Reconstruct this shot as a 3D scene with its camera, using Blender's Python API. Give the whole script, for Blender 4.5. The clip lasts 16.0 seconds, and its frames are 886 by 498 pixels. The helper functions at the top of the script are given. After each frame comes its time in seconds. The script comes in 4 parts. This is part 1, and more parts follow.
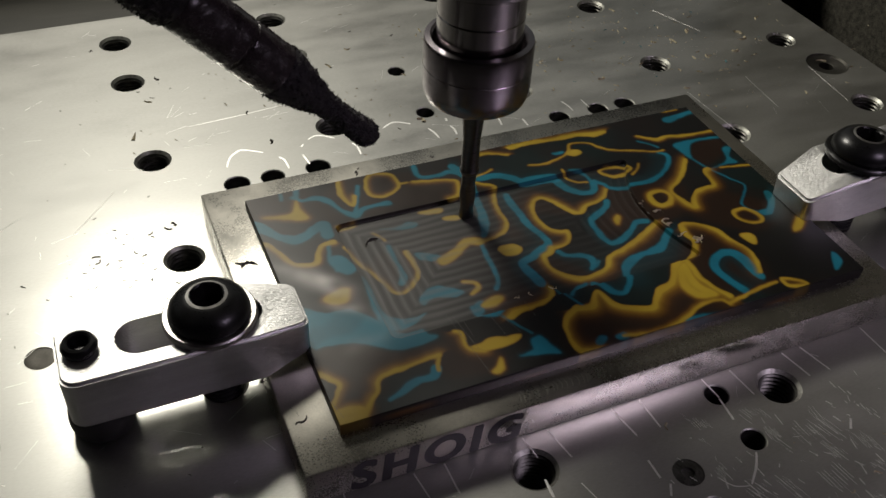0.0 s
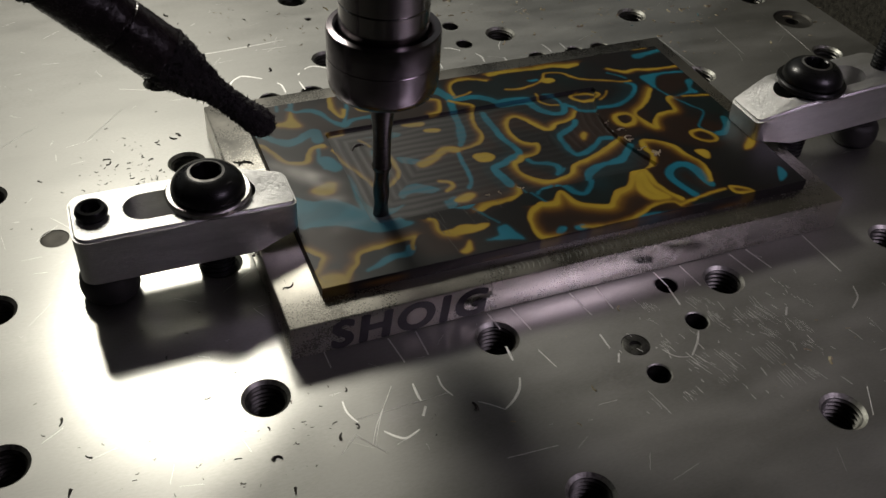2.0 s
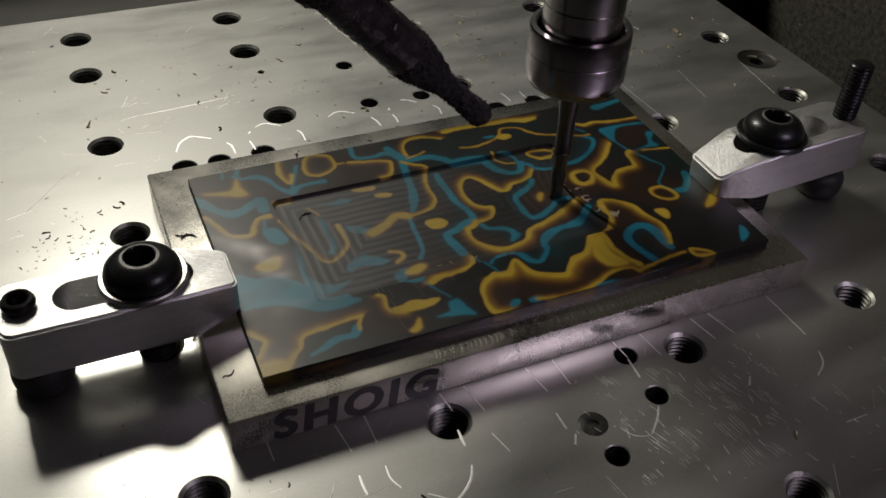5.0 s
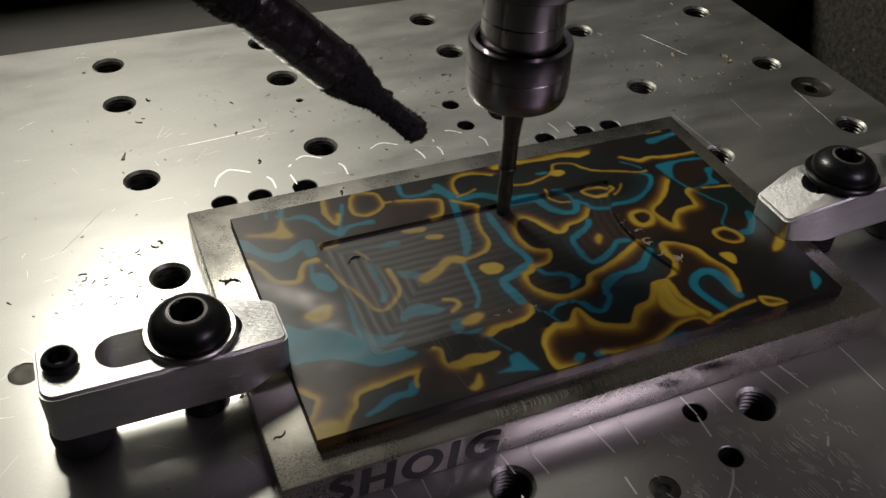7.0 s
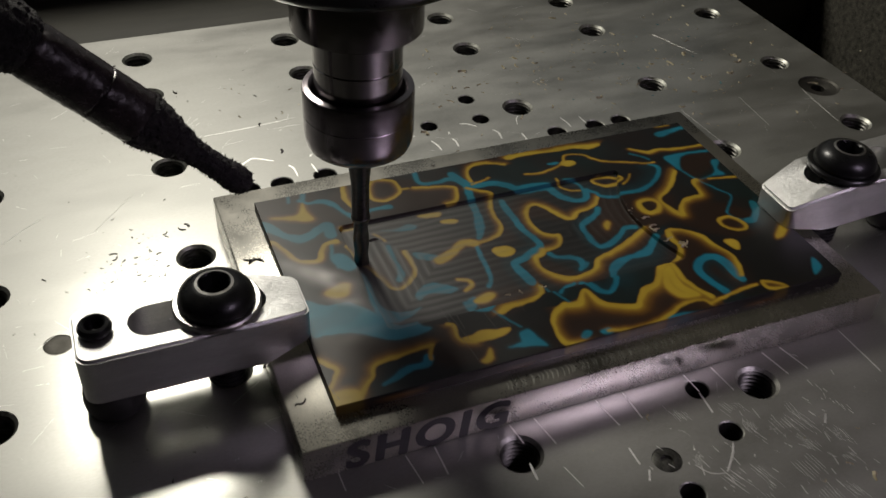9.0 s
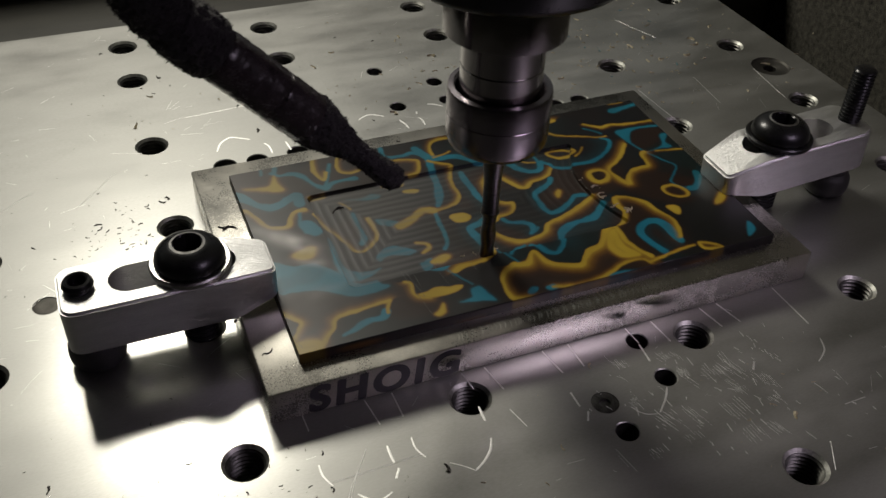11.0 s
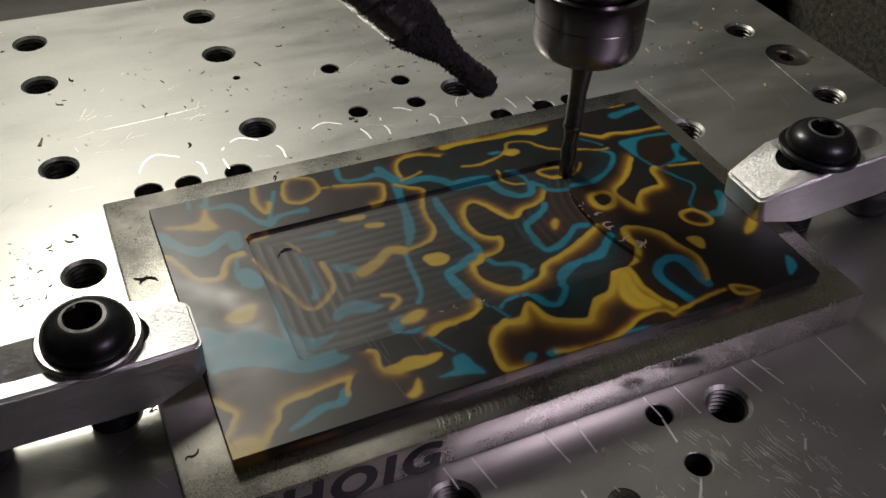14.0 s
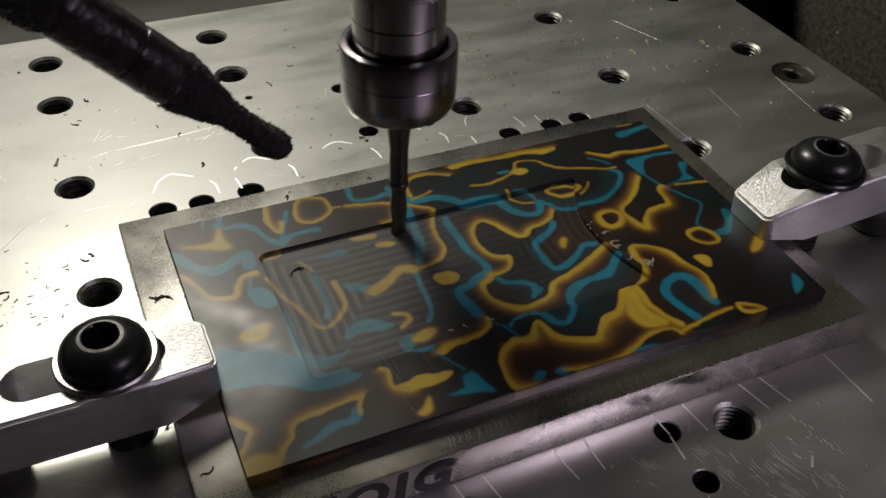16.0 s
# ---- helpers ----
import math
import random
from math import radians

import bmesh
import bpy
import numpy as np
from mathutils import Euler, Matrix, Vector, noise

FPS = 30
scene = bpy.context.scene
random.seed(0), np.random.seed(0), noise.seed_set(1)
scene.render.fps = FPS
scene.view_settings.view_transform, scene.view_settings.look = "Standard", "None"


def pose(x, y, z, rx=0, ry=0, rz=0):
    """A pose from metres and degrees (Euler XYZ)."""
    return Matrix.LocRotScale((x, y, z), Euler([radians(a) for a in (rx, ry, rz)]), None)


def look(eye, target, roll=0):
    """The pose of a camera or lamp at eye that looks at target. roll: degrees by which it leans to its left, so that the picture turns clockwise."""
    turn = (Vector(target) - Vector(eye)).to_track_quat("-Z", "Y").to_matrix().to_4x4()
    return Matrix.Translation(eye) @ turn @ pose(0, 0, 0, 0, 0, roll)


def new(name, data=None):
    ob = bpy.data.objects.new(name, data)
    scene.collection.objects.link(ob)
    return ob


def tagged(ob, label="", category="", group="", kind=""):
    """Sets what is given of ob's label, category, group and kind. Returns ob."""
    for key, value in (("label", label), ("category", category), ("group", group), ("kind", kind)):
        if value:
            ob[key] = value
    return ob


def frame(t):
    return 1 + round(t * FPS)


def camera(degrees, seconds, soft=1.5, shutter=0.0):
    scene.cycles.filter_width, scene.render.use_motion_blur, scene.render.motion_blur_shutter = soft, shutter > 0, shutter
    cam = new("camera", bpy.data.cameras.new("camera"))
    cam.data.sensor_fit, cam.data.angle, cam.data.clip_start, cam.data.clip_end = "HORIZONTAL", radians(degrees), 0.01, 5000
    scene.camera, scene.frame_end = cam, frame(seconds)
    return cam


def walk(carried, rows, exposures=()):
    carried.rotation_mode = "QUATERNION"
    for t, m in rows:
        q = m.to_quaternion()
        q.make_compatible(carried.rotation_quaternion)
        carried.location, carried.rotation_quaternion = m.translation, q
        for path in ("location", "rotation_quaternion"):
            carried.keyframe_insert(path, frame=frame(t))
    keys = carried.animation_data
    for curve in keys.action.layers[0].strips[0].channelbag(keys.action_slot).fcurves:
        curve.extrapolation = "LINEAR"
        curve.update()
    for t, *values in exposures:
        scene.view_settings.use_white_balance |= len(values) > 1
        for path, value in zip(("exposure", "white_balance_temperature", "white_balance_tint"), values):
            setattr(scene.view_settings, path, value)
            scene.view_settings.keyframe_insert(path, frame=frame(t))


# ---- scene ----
cam = camera(50.8, 16.0, 1.5, 0.4)
PATH = [
    (0, (-0.0211, -0.0971, 0.1487), (0.0431, 0.0393, 0.0174), 3.30),
    (0.5, (-0.0246, -0.0964, 0.1488), (0.0385, 0.0409, 0.0178), 3.41),
    (1, (-0.0258, -0.0976, 0.1485), (0.0372, 0.0397, 0.0175), 3.87),
    (1.5, (-0.0265, -0.1127, 0.1458), (0.0367, 0.0247, 0.0150), 4.17),
    (2, (-0.0274, -0.1293, 0.1429), (0.0365, 0.0088, 0.0132), 4.27),
    (2.5, (-0.0240, -0.1311, 0.1471), (0.0419, 0.0074, 0.0187), 4.43),
    (3, (-0.0202, -0.1333, 0.1490), (0.0472, 0.0050, 0.0211), 4.19),
    (5.5, (-0.0138, -0.1084, 0.1493), (0.0526, 0.0303, 0.0213), 3.35),
    (6, (-0.0147, -0.1000, 0.1494), (0.0513, 0.0390, 0.0216), 3.35),
    (6.5, (-0.0160, -0.1006, 0.1490), (0.0495, 0.0388, 0.0215), 3.35),
    (7, (-0.0177, -0.1014, 0.1491), (0.0471, 0.0386, 0.0218), 3.22),
    (7.5, (-0.0191, -0.1020, 0.1489), (0.0451, 0.0386, 0.0219), 3.09),
    (8, (-0.0203, -0.1008, 0.1496), (0.0429, 0.0405, 0.0229), 3.03),
    (8.5, (-0.0216, -0.0995, 0.1500), (0.0407, 0.0424, 0.0236), 3.03),
    (9, (-0.0219, -0.1117, 0.1504), (0.0404, 0.0307, 0.0244), 3.06),
    (11.5, (-0.0173, -0.1324, 0.1556), (0.0447, 0.0096, 0.0291), 2.28),
    (12, (-0.0149, -0.1308, 0.1547), (0.0471, 0.0107, 0.0276), 2.18),
    (12.5, (-0.0134, -0.1266, 0.1534), (0.0488, 0.0143, 0.0259), 2.20),
    (13, (-0.0094, -0.1139, 0.1451), (0.0550, 0.0243, 0.0156), 2.90),
    (13.5, (-0.0030, -0.0987, 0.1380), (0.0633, 0.0368, 0.0066), 3.32),
    (14, (-0.0021, -0.0900, 0.1388), (0.0645, 0.0459, 0.0080), 2.97),
    (14.5, (-0.0030, -0.0893, 0.1393), (0.0633, 0.0471, 0.0089), 2.72),
    (15, (-0.0043, -0.0914, 0.1413), (0.0620, 0.0459, 0.0119), 2.67),
    (15.5, (-0.0042, -0.0917, 0.1416), (0.0618, 0.0461, 0.0125), 2.56),
    (16, (-0.0031, -0.0909, 0.1417), (0.0626, 0.0473, 0.0128), 2.44),
]
EXPOSURES = [(0, 0.0), (0.9, -0.08), (1.5, -0.25), (2.5, -0.28), (3.2, -0.28), (5.5, -0.15), (7, -0.06), (9.2, -0.08), (11.5, -0.14), (12.5, -0.12), (13.2, 0.02), (14, 0.18), (15, 0.12), (16, 0.1)]
walk(cam, [(t, look(eye, target, roll)) for t, eye, target, roll in PATH], EXPOSURES)

MM = 0.001
# ---------------------------------------------------------------- light
world = bpy.data.worlds.new("workshop_air")
world.use_nodes = True
scene.world = world
world.node_tree.nodes["Background"].inputs[0].default_value = (0.97, 1.0, 0.96, 1)
world.node_tree.nodes["Background"].inputs[1].default_value = 0.11
scene.view_settings.exposure = 0.0


def area(name, eye, target, size, watts, colour):
    data = bpy.data.lights.new(name, "AREA")
    data.shape, data.size, data.energy, data.color = "DISK", size, watts, colour
    ob = new(name, data)
    ob.matrix_world = look(eye, target)
    return ob


area("work_lamp_light", (0.0, 0.405, 0.39), (0.0, 0.04, 0.0), 0.15, 1.65, (1.0, 0.95, 0.83))
violet = area("violet_lamp_light", (0.235, -0.25, 0.27), (0.10, 0.005, 0.0), 0.15, 0.037, (0.93, 0.77, 1.0))
violet.data.spread = radians(48)


# ---------------------------------------------------------------- materials
def material(name):
    m = bpy.data.materials.new(name)
    m.use_nodes = True
    return m, m.node_tree.nodes, m.node_tree.links, m.node_tree.nodes["Principled BSDF"]


def noise_node(nodes, links, scale, detail=4.0, stretch=(1, 1, 1), rough=0.6, coord="Object"):
    tc, mp, n = nodes.new("ShaderNodeTexCoord"), nodes.new("ShaderNodeMapping"), nodes.new("ShaderNodeTexNoise")
    mp.inputs["Scale"].default_value = stretch
    n.inputs["Scale"].default_value, n.inputs["Detail"].default_value, n.inputs["Roughness"].default_value = scale, detail, rough
    links.new(tc.outputs[coord], mp.inputs[0])
    links.new(mp.outputs[0], n.inputs["Vector"])
    return n


def ramp(nodes, links, source, stops):
    r = nodes.new("ShaderNodeValToRGB")
    while len(r.color_ramp.elements) < len(stops):
        r.color_ramp.elements.new(0.5)
    for e, (p, c) in zip(r.color_ramp.elements, stops):
        e.position = p
        e.color = (*c, 1) if isinstance(c, tuple) else (c, c, c, 1)
    links.new(source, r.inputs[0])
    return r


def surface(name, dark, light, rough, metal, scale=120.0, stretch=(1, 1, 1), bump=0.2, depth=0.0001, fine=2500.0, coat=0.0):
    """Two scales of variation in colour, roughness and relief."""
    m, nodes, links, b = material(name)
    big = noise_node(nodes, links, scale, 5.0, stretch)
    small = noise_node(nodes, links, fine, 3.0, stretch)
    mix = nodes.new("ShaderNodeMath")
    mix.operation = "MULTIPLY_ADD"
    mix.inputs[1].default_value = 0.35
    links.new(small.outputs[0], mix.inputs[0])
    half = nodes.new("ShaderNodeMath")
    half.operation, half.inputs[1].default_value = "MULTIPLY", 0.65
    links.new(big.outputs[0], half.inputs[0])
    links.new(half.outputs[0], mix.inputs[2])
    col = ramp(nodes, links, mix.outputs[0], [(0.33, dark), (0.68, light)])
    links.new(col.outputs[0], b.inputs["Base Color"])
    rr = ramp(nodes, links, mix.outputs[0], [(0.3, rough[0]), (0.7, rough[1])])
    links.new(rr.outputs[0], b.inputs["Roughness"])
    b.inputs["Metallic"].default_value = metal
    b.inputs["Coat Weight"].default_value = coat
    bp = nodes.new("ShaderNodeBump")
    bp.inputs["Strength"].default_value, bp.inputs["Distance"].default_value = bump, depth
    links.new(small.outputs[0], bp.inputs["Height"])
    links.new(bp.outputs[0], b.inputs["Normal"])
    return m


BED = surface("milled_aluminium_bed", (0.37, 0.37, 0.35), (0.55, 0.55, 0.525), (0.38, 0.66), 1.0, 45, (0.5, 1.4, 1), 0.22, 0.00006, 1800)
def two_lobes(m, fine_rough, share):
    """Adds a sharper reflection to a rolled metal face."""
    nodes, links = m.node_tree.nodes, m.node_tree.links
    first, out = nodes["Principled BSDF"], nodes["Material Output"]
    sharp = nodes.new("ShaderNodeBsdfPrincipled")
    sharp.inputs["Metallic"].default_value, sharp.inputs["Roughness"].default_value = 1.0, fine_rough
    links.new(first.inputs["Base Color"].links[0].from_socket, sharp.inputs["Base Color"])
    both = nodes.new("ShaderNodeMixShader")
    both.inputs[0].default_value = share
    links.new(first.outputs[0], both.inputs[1])
    links.new(sharp.outputs[0], both.inputs[2])
    links.new(both.outputs[0], out.inputs[0])
    return m


two_lobes(BED, 0.19, 0.36)
PLATE = surface("aluminium_plate", (0.46, 0.45, 0.41), (0.70, 0.67, 0.60), (0.20, 0.37), 1.0, 60, (1, 1, 1), 0.12, 0.00005, 2500)
CLAMP = surface("machined_clamp_aluminium", (0.68, 0.68, 0.67), (0.82, 0.82, 0.81), (0.36, 0.54), 1.0, 220, (0.5, 2.2, 2.2), 0.9, 0.00018, 1300)
BLACKOX = surface("black_oxide_steel", (0.012, 0.012, 0.013), (0.03, 0.03, 0.031), (0.24, 0.36), 0.6, 200, (1, 1, 1), 0.08, 0.00003, 3000, 0.1)
STEEL = surface("worn_steel", (0.30, 0.29, 0.28), (0.55, 0.54, 0.52), (0.25, 0.45), 1.0, 300, (1, 1, 1), 0.2, 0.00004, 3000)
NUT = surface("dark_ground_steel", (0.24, 0.215, 0.235), (0.34, 0.31, 0.33), (0.19, 0.27), 1.0, 200, (1, 1, 6), 0.1, 0.00003, 2200)
NECK = surface("polished_spindle_steel", (0.38, 0.36, 0.36), (0.46, 0.43, 0.43), (0.13, 0.2), 1.0, 200, (1, 1, 6), 0.1, 0.00003, 2200)
FLUSH = surface("dull_steel_plug", (0.06, 0.058, 0.052), (0.11, 0.105, 0.095), (0.5, 0.65), 1.0, 400)
TOOL = surface("carbide_tool_steel", (0.10, 0.095, 0.10), (0.17, 0.16, 0.16), (0.25, 0.4), 1.0, 400, (1, 1, 4), 0.1, 0.00003, 2500)
RIM = surface("worn_bore_rim", (0.20, 0.20, 0.18), (0.62, 0.62, 0.57), (0.35, 0.55), 1.0, 900, (1, 1, 1), 0.5, 0.00008, 2500)
BORE = surface("dark_threaded_bore_metal", (0.035, 0.034, 0.031), (0.17, 0.17, 0.155), (0.3, 0.5), 0.9, 400, (1, 1, 3), 0.3, 0.00008, 2500)
DUST = surface("black_dust_crust", (0.010, 0.009, 0.010), (0.050, 0.043, 0.047), (0.55, 0.85), 0.0, 500, (1, 1, 1), 1.0, 0.0006, 2600)
# near-black with a faint pink tint
HOSE = surface("near_black_nozzle_plastic", (0.018, 0.014, 0.015), (0.055, 0.043, 0.046), (0.16, 0.32), 0.0, 300, (1, 1, 1), 0.4, 0.0002, 2400, 0.2)
RUBBER = surface("black_rubber", (0.010, 0.010, 0.010), (0.022, 0.021, 0.020), (0.5, 0.7), 0.0, 300, (1, 1, 1), 0.4, 0.0001, 2500)
INK = surface("black_marker_ink", (0.008, 0.008, 0.010), (0.025, 0.022, 0.028), (0.35, 0.5), 0.0, 300)
SCRATCH = surface("bright_scratched_metal", (0.66, 0.66, 0.64), (0.90, 0.90, 0.88), (0.42, 0.6), 1.0, 800)
CHIP = surface("resin_swarf", (0.22, 0.18, 0.09), (0.58, 0.52, 0.38), (0.5, 0.7), 0.0, 900)
TEALBIT = surface("teal_resin_bits", (0.02, 0.12, 0.15), (0.05, 0.22, 0.26), (0.4, 0.6), 0.0, 900)
PALE = surface("pale_scored_resin", (0.05, 0.048, 0.045), (0.12, 0.115, 0.11), (0.4, 0.6), 0.0, 900)
SOOT = surface("dark_swarf", (0.02, 0.018, 0.015), (0.07, 0.06, 0.05), (0.6, 0.8), 0.0, 900)
FELT = surface("speckled_black_liner", (0.008, 0.008, 0.007), (0.17, 0.16, 0.13), (0.7, 0.9), 0.0, 420, (1, 1, 1), 0.6, 0.0006, 1500)
COVER = surface("dark_painted_sheet", (0.018, 0.018, 0.014), (0.055, 0.052, 0.042), (0.45, 0.65), 0.0, 40, (0.12, 1, 2.5), 0.2, 0.0003, 700)


# ---------------------------------------------------------------- mesh helpers
def finish(bm, name, mat, smooth=True, angle=35):
    bmesh.ops.recalc_face_normals(bm, faces=bm.faces)
    me = bpy.data.meshes.new(name)
    bm.to_mesh(me)
    bm.free()
    for p in me.polygons:
        p.use_smooth = smooth
    if smooth:
        me.set_sharp_from_angle(angle=radians(angle))
    for k in (mat if isinstance(mat, (list, tuple)) else [mat]):
        me.materials.append(k)
    return me


def part(name, bm, mat, parent, label="", m=None):
    ob = new(name, finish(bm, name, mat))
    ob.parent = parent
    if m is not None:
        ob.matrix_basis = m
    return tagged(ob, label)


def thing(name, x, y, z, label, category, group="", kind="", turn=0.0):
    ob = new(name)
    ob.matrix_basis = pose(x, y, z, 0, 0, turn)
    ob.empty_display_size = 0.005
    return tagged(ob, label, category, group, kind)


def lathe(profile, n=48, bm=None, m=None, closed=False):
    """Turns (radius, height) pairs round z. Zero radii close the ends."""
    bm = bm or bmesh.new()
    m = m or Matrix()
    rings = []
    for r, h in profile:
        if r < 1e-9:
            rings.append([bm.verts.new(m @ Vector((0, 0, h)))])
        else:
            rings.append([bm.verts.new(m @ Vector((r * math.cos(2 * math.pi * i / n), r * math.sin(2 * math.pi * i / n), h))) for i in range(n)])
    pairs = list(zip(rings, rings[1:])) + ([(rings[-1], rings[0])] if closed else [])
    for a, b in pairs:
        for i in range(n):
            j = (i + 1) % n
            if len(a) == 1 and len(b) == 1:
                continue
            if len(a) == 1:
                bm.faces.new((a[0], b[i], b[j]))
            elif len(b) == 1:
                bm.faces.new((a[i], a[j], b[0]))
            else:
                bm.faces.new((a[i], a[j], b[j], b[i]))
    return bm


def box(x0, x1, y0, y1, z0, z1, bevel=0.0, segments=2, bm=None):
    bm = bm or bmesh.new()
    g = bmesh.ops.create_cube(bm, size=1.0, matrix=Matrix.LocRotScale(((x0 + x1) / 2, (y0 + y1) / 2, (z0 + z1) / 2), None, (x1 - x0, y1 - y0, z1 - z0)))
    if bevel:
        es = list({e for v in g["verts"] for e in v.link_edges})
        bmesh.ops.bevel(bm, geom=es, offset=bevel, segments=segments, affect="EDGES", profile=0.5)
    return bm


def thread(radius, z0, z1, pitch, n=28, depth=0.08):
    """A screw thread as a turned, toothed rod."""
    prof, k = [(0, z0)], int((z1 - z0) / pitch)
    for i in range(k):
        prof += [(radius * (1 - depth), z0 + i * pitch), (radius, z0 + (i + 0.5) * pitch)]
    prof += [(radius * (1 - depth), z1 - pitch * 0.3), (radius * 0.75, z1), (0, z1)]
    return lathe(prof, n)


# ---------------------------------------------------------------- the bed with its bores
BED_X0, BED_X1, BED_Y0, BED_Y1, BED_T = -0.130, 0.220, -0.150, 0.2005, 0.020
TAPPED, DOWEL, PLUG, COUNTER = 4.15, 2.55, 3.0, 6.3
HOLES = []
for gx in (-55.0, -7.0, 43.0, 101.3, 151.0, 201.0):
    for gy in (-90.0, -49.5, -7.9, 34.0, 75.4, 117.0, 158.6, 183.6):
        if gx == -55.0 and gy > 150:
            continue
        HOLES.append((gx, gy, TAPPED))
for gx, gy, r in ((70.7, 139.3, 2.5), (70.5, 114.9, DOWEL), (87.6, 126.4, DOWEL), (87.3, 114.0, DOWEL), (44.4, 143.6, 0.9), (87.3, -5.1, DOWEL),
                  (87.5, -17.5, DOWEL), (71.0, -28.2, DOWEL), (11.4, 99.5, 3.2), (20.9, 99.4, 3.0), (33.3, 99.6, 3.2), (106.7, 99.7, 3.0), (119.7, 99.7, 3.0), (128.9, 99.8, 3.0)):
    HOLES.append((gx, gy, r))
SOLID = [(205.2, 98.6, COUNTER), (70.5, -19.4, PLUG), (-41.0, 54.5, 3.1)]


def bed_top():
    """The upper face, pierced by its bores: rings round each bore joined to a triangulated sheet."""
    bm = bmesh.new()
    corners = [bm.verts.new((x, y, 0)) for x, y in ((BED_X0, BED_Y0), (BED_X1, BED_Y0), (BED_X1, BED_Y1), (BED_X0, BED_Y1))]
    edges = [bm.edges.new((corners[i], corners[(i + 1) % 4])) for i in range(4)]
    for x, y, r in HOLES + SOLID:
        rr, n = (r * 1.0 + (0.75 if r > 4 and r < 5 else (0.45 if r > 4 else (0.15 if (x, y, r) in SOLID else 0.25)))) * MM, 36
        ring = [bm.verts.new((x * MM + rr * math.cos(2 * math.pi * i / n), y * MM + rr * math.sin(2 * math.pi * i / n), 0)) for i in range(n)]
        edges += [bm.edges.new((ring[i], ring[(i + 1) % n])) for i in range(n)]
    bmesh.ops.triangle_fill(bm, use_beauty=True, use_dissolve=False, edges=edges)
    low = [bm.verts.new((v.co.x, v.co.y, -BED_T)) for v in corners]
    for i in range(4):
        j = (i + 1) % 4
        bm.faces.new((corners[i], low[i], low[j], corners[j]))
    bm.faces.new(low[::-1])
    return bm


bed = tagged(new("machine_bed", finish(bed_top(), "machine_bed", BED, False)), "scratched grey aluminium fixture plate with rows of threaded bores", "fixture plate", kind="structure")


def bore(x, y, r):
    big = r > 4
    c = 0.75 if big else 0.25
    prof = [(r + c, 0), (r, -c)]
    if big:
        for i in range(14):
            prof += [(r, -c - 1.2 * i - 0.25), (r * 0.90, -c - 1.2 * i - 0.6), (r, -c - 1.2 * i - 0.95)]
    depth = -19.0 if big else -12.0
    prof += [(r * 0.98, depth), (0, depth)]
    bm = lathe([(a * MM, b * MM) for a, b in prof], 36)
    # bore walls get a darker metal than the bed, the chamfer a brighter one
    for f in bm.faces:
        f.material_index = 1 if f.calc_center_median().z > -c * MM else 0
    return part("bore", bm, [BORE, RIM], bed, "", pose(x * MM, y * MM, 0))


made = {}
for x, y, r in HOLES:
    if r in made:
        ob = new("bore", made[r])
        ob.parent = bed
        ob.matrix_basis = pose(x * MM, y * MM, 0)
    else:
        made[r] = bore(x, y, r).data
for x, y, r in SOLID[1:]:
    part("plug", lathe([(a * MM, b * MM) for a, b in ((r + 0.15, 0), (r + 0.02, -0.18), (r - 0.2, -0.12), (r * 0.45, -0.10), (r * 0.4, -0.7 if r < 3.05 else -0.12), (0, -0.7 if r < 3.05 else -0.1))], 28), FLUSH if r > 3.05 else BORE, bed, "flush steel plug", pose(x * MM, y * MM, 0))
x, y, r = SOLID[0]
part("countersunk_screw", lathe([(a * MM, b * MM) for a, b in ((r + 0.45, 0), (r, -0.5), (r - 0.3, -0.7), (2.6, -0.8), (2.3, -1.0), (2.2, -3.5), (0, -3.7))], 36), FLUSH, bed, "countersunk steel screw in the bed", pose(x * MM, y * MM, 0))

# ---------------------------------------------------------------- surroundings of the bed
floor = tagged(new("floor", finish(box(-1.2, 1.4, -1.2, 1.4, -0.24, -0.20), "floor", FELT, False)), "dark speckled machine liner below the bed", "floor", kind="structure")
back = tagged(new("wall_north", finish(box(-1.2, 1.4, 0.262, 0.30, -0.20, 0.06, 0.002), "wall_north", COVER, False)), "dark painted way cover behind the bed", "cover", kind="structure")
side = tagged(new("wall_east", finish(box(0.30, 0.34, -1.2, 0.262, -0.20, 0.45, 0.002), "wall_east", FELT, False)), "dark speckled side panel beside the bed", "panel", kind="structure")
rail = tagged(new("trim", finish(box(-1.2, 0.30, 0.2055, 0.2615, -0.05, -0.006, 0.003), "trim", COVER, False)), "dark slatted cover strip along the bed", "cover", kind="structure")

# unseen roof added to keep overhead light out of the bed's reflections
tagged(new("overhead_light_block", finish(box(-1.2, 1.4, -1.2, 0.40, 0.50, 0.53), "overhead_light_block", COVER, False)), "unseen dark panel added overhead to block light", "roof", kind="structure")
# two unseen walls, added dark so that reflections stay dark
tagged(new("wall_south", finish(box(-1.2, 1.4, -1.24, -1.20, -0.20, 0.53), "wall_south", COVER, False)), "unseen dark panel added in front to close the place", "panel", kind="structure")
tagged(new("wall_west", finish(box(-1.24, -1.20, -1.2, 1.4, -0.20, 0.53), "wall_west", COVER, False)), "unseen dark panel added on the west to close the place", "panel", kind="structure")

# ---------------------------------------------------------------- base plate under the work
BASE_Z = 8.7 * MM
base = thing("base_plate", 0, 0, 0, "aluminium base plate with handwritten black marking on its edge", "plate")
part("plate", box(0.0003, 0.1402, 0.0, 0.0868, 0.0, BASE_Z, 0.0004, 2), PLATE, base)

# ---------------------------------------------------------------- the patterned sheet
CAMO_X0, CAMO_X1, CAMO_Y0, CAMO_Y1 = 9.0, 132.6, 6.6, 77.2
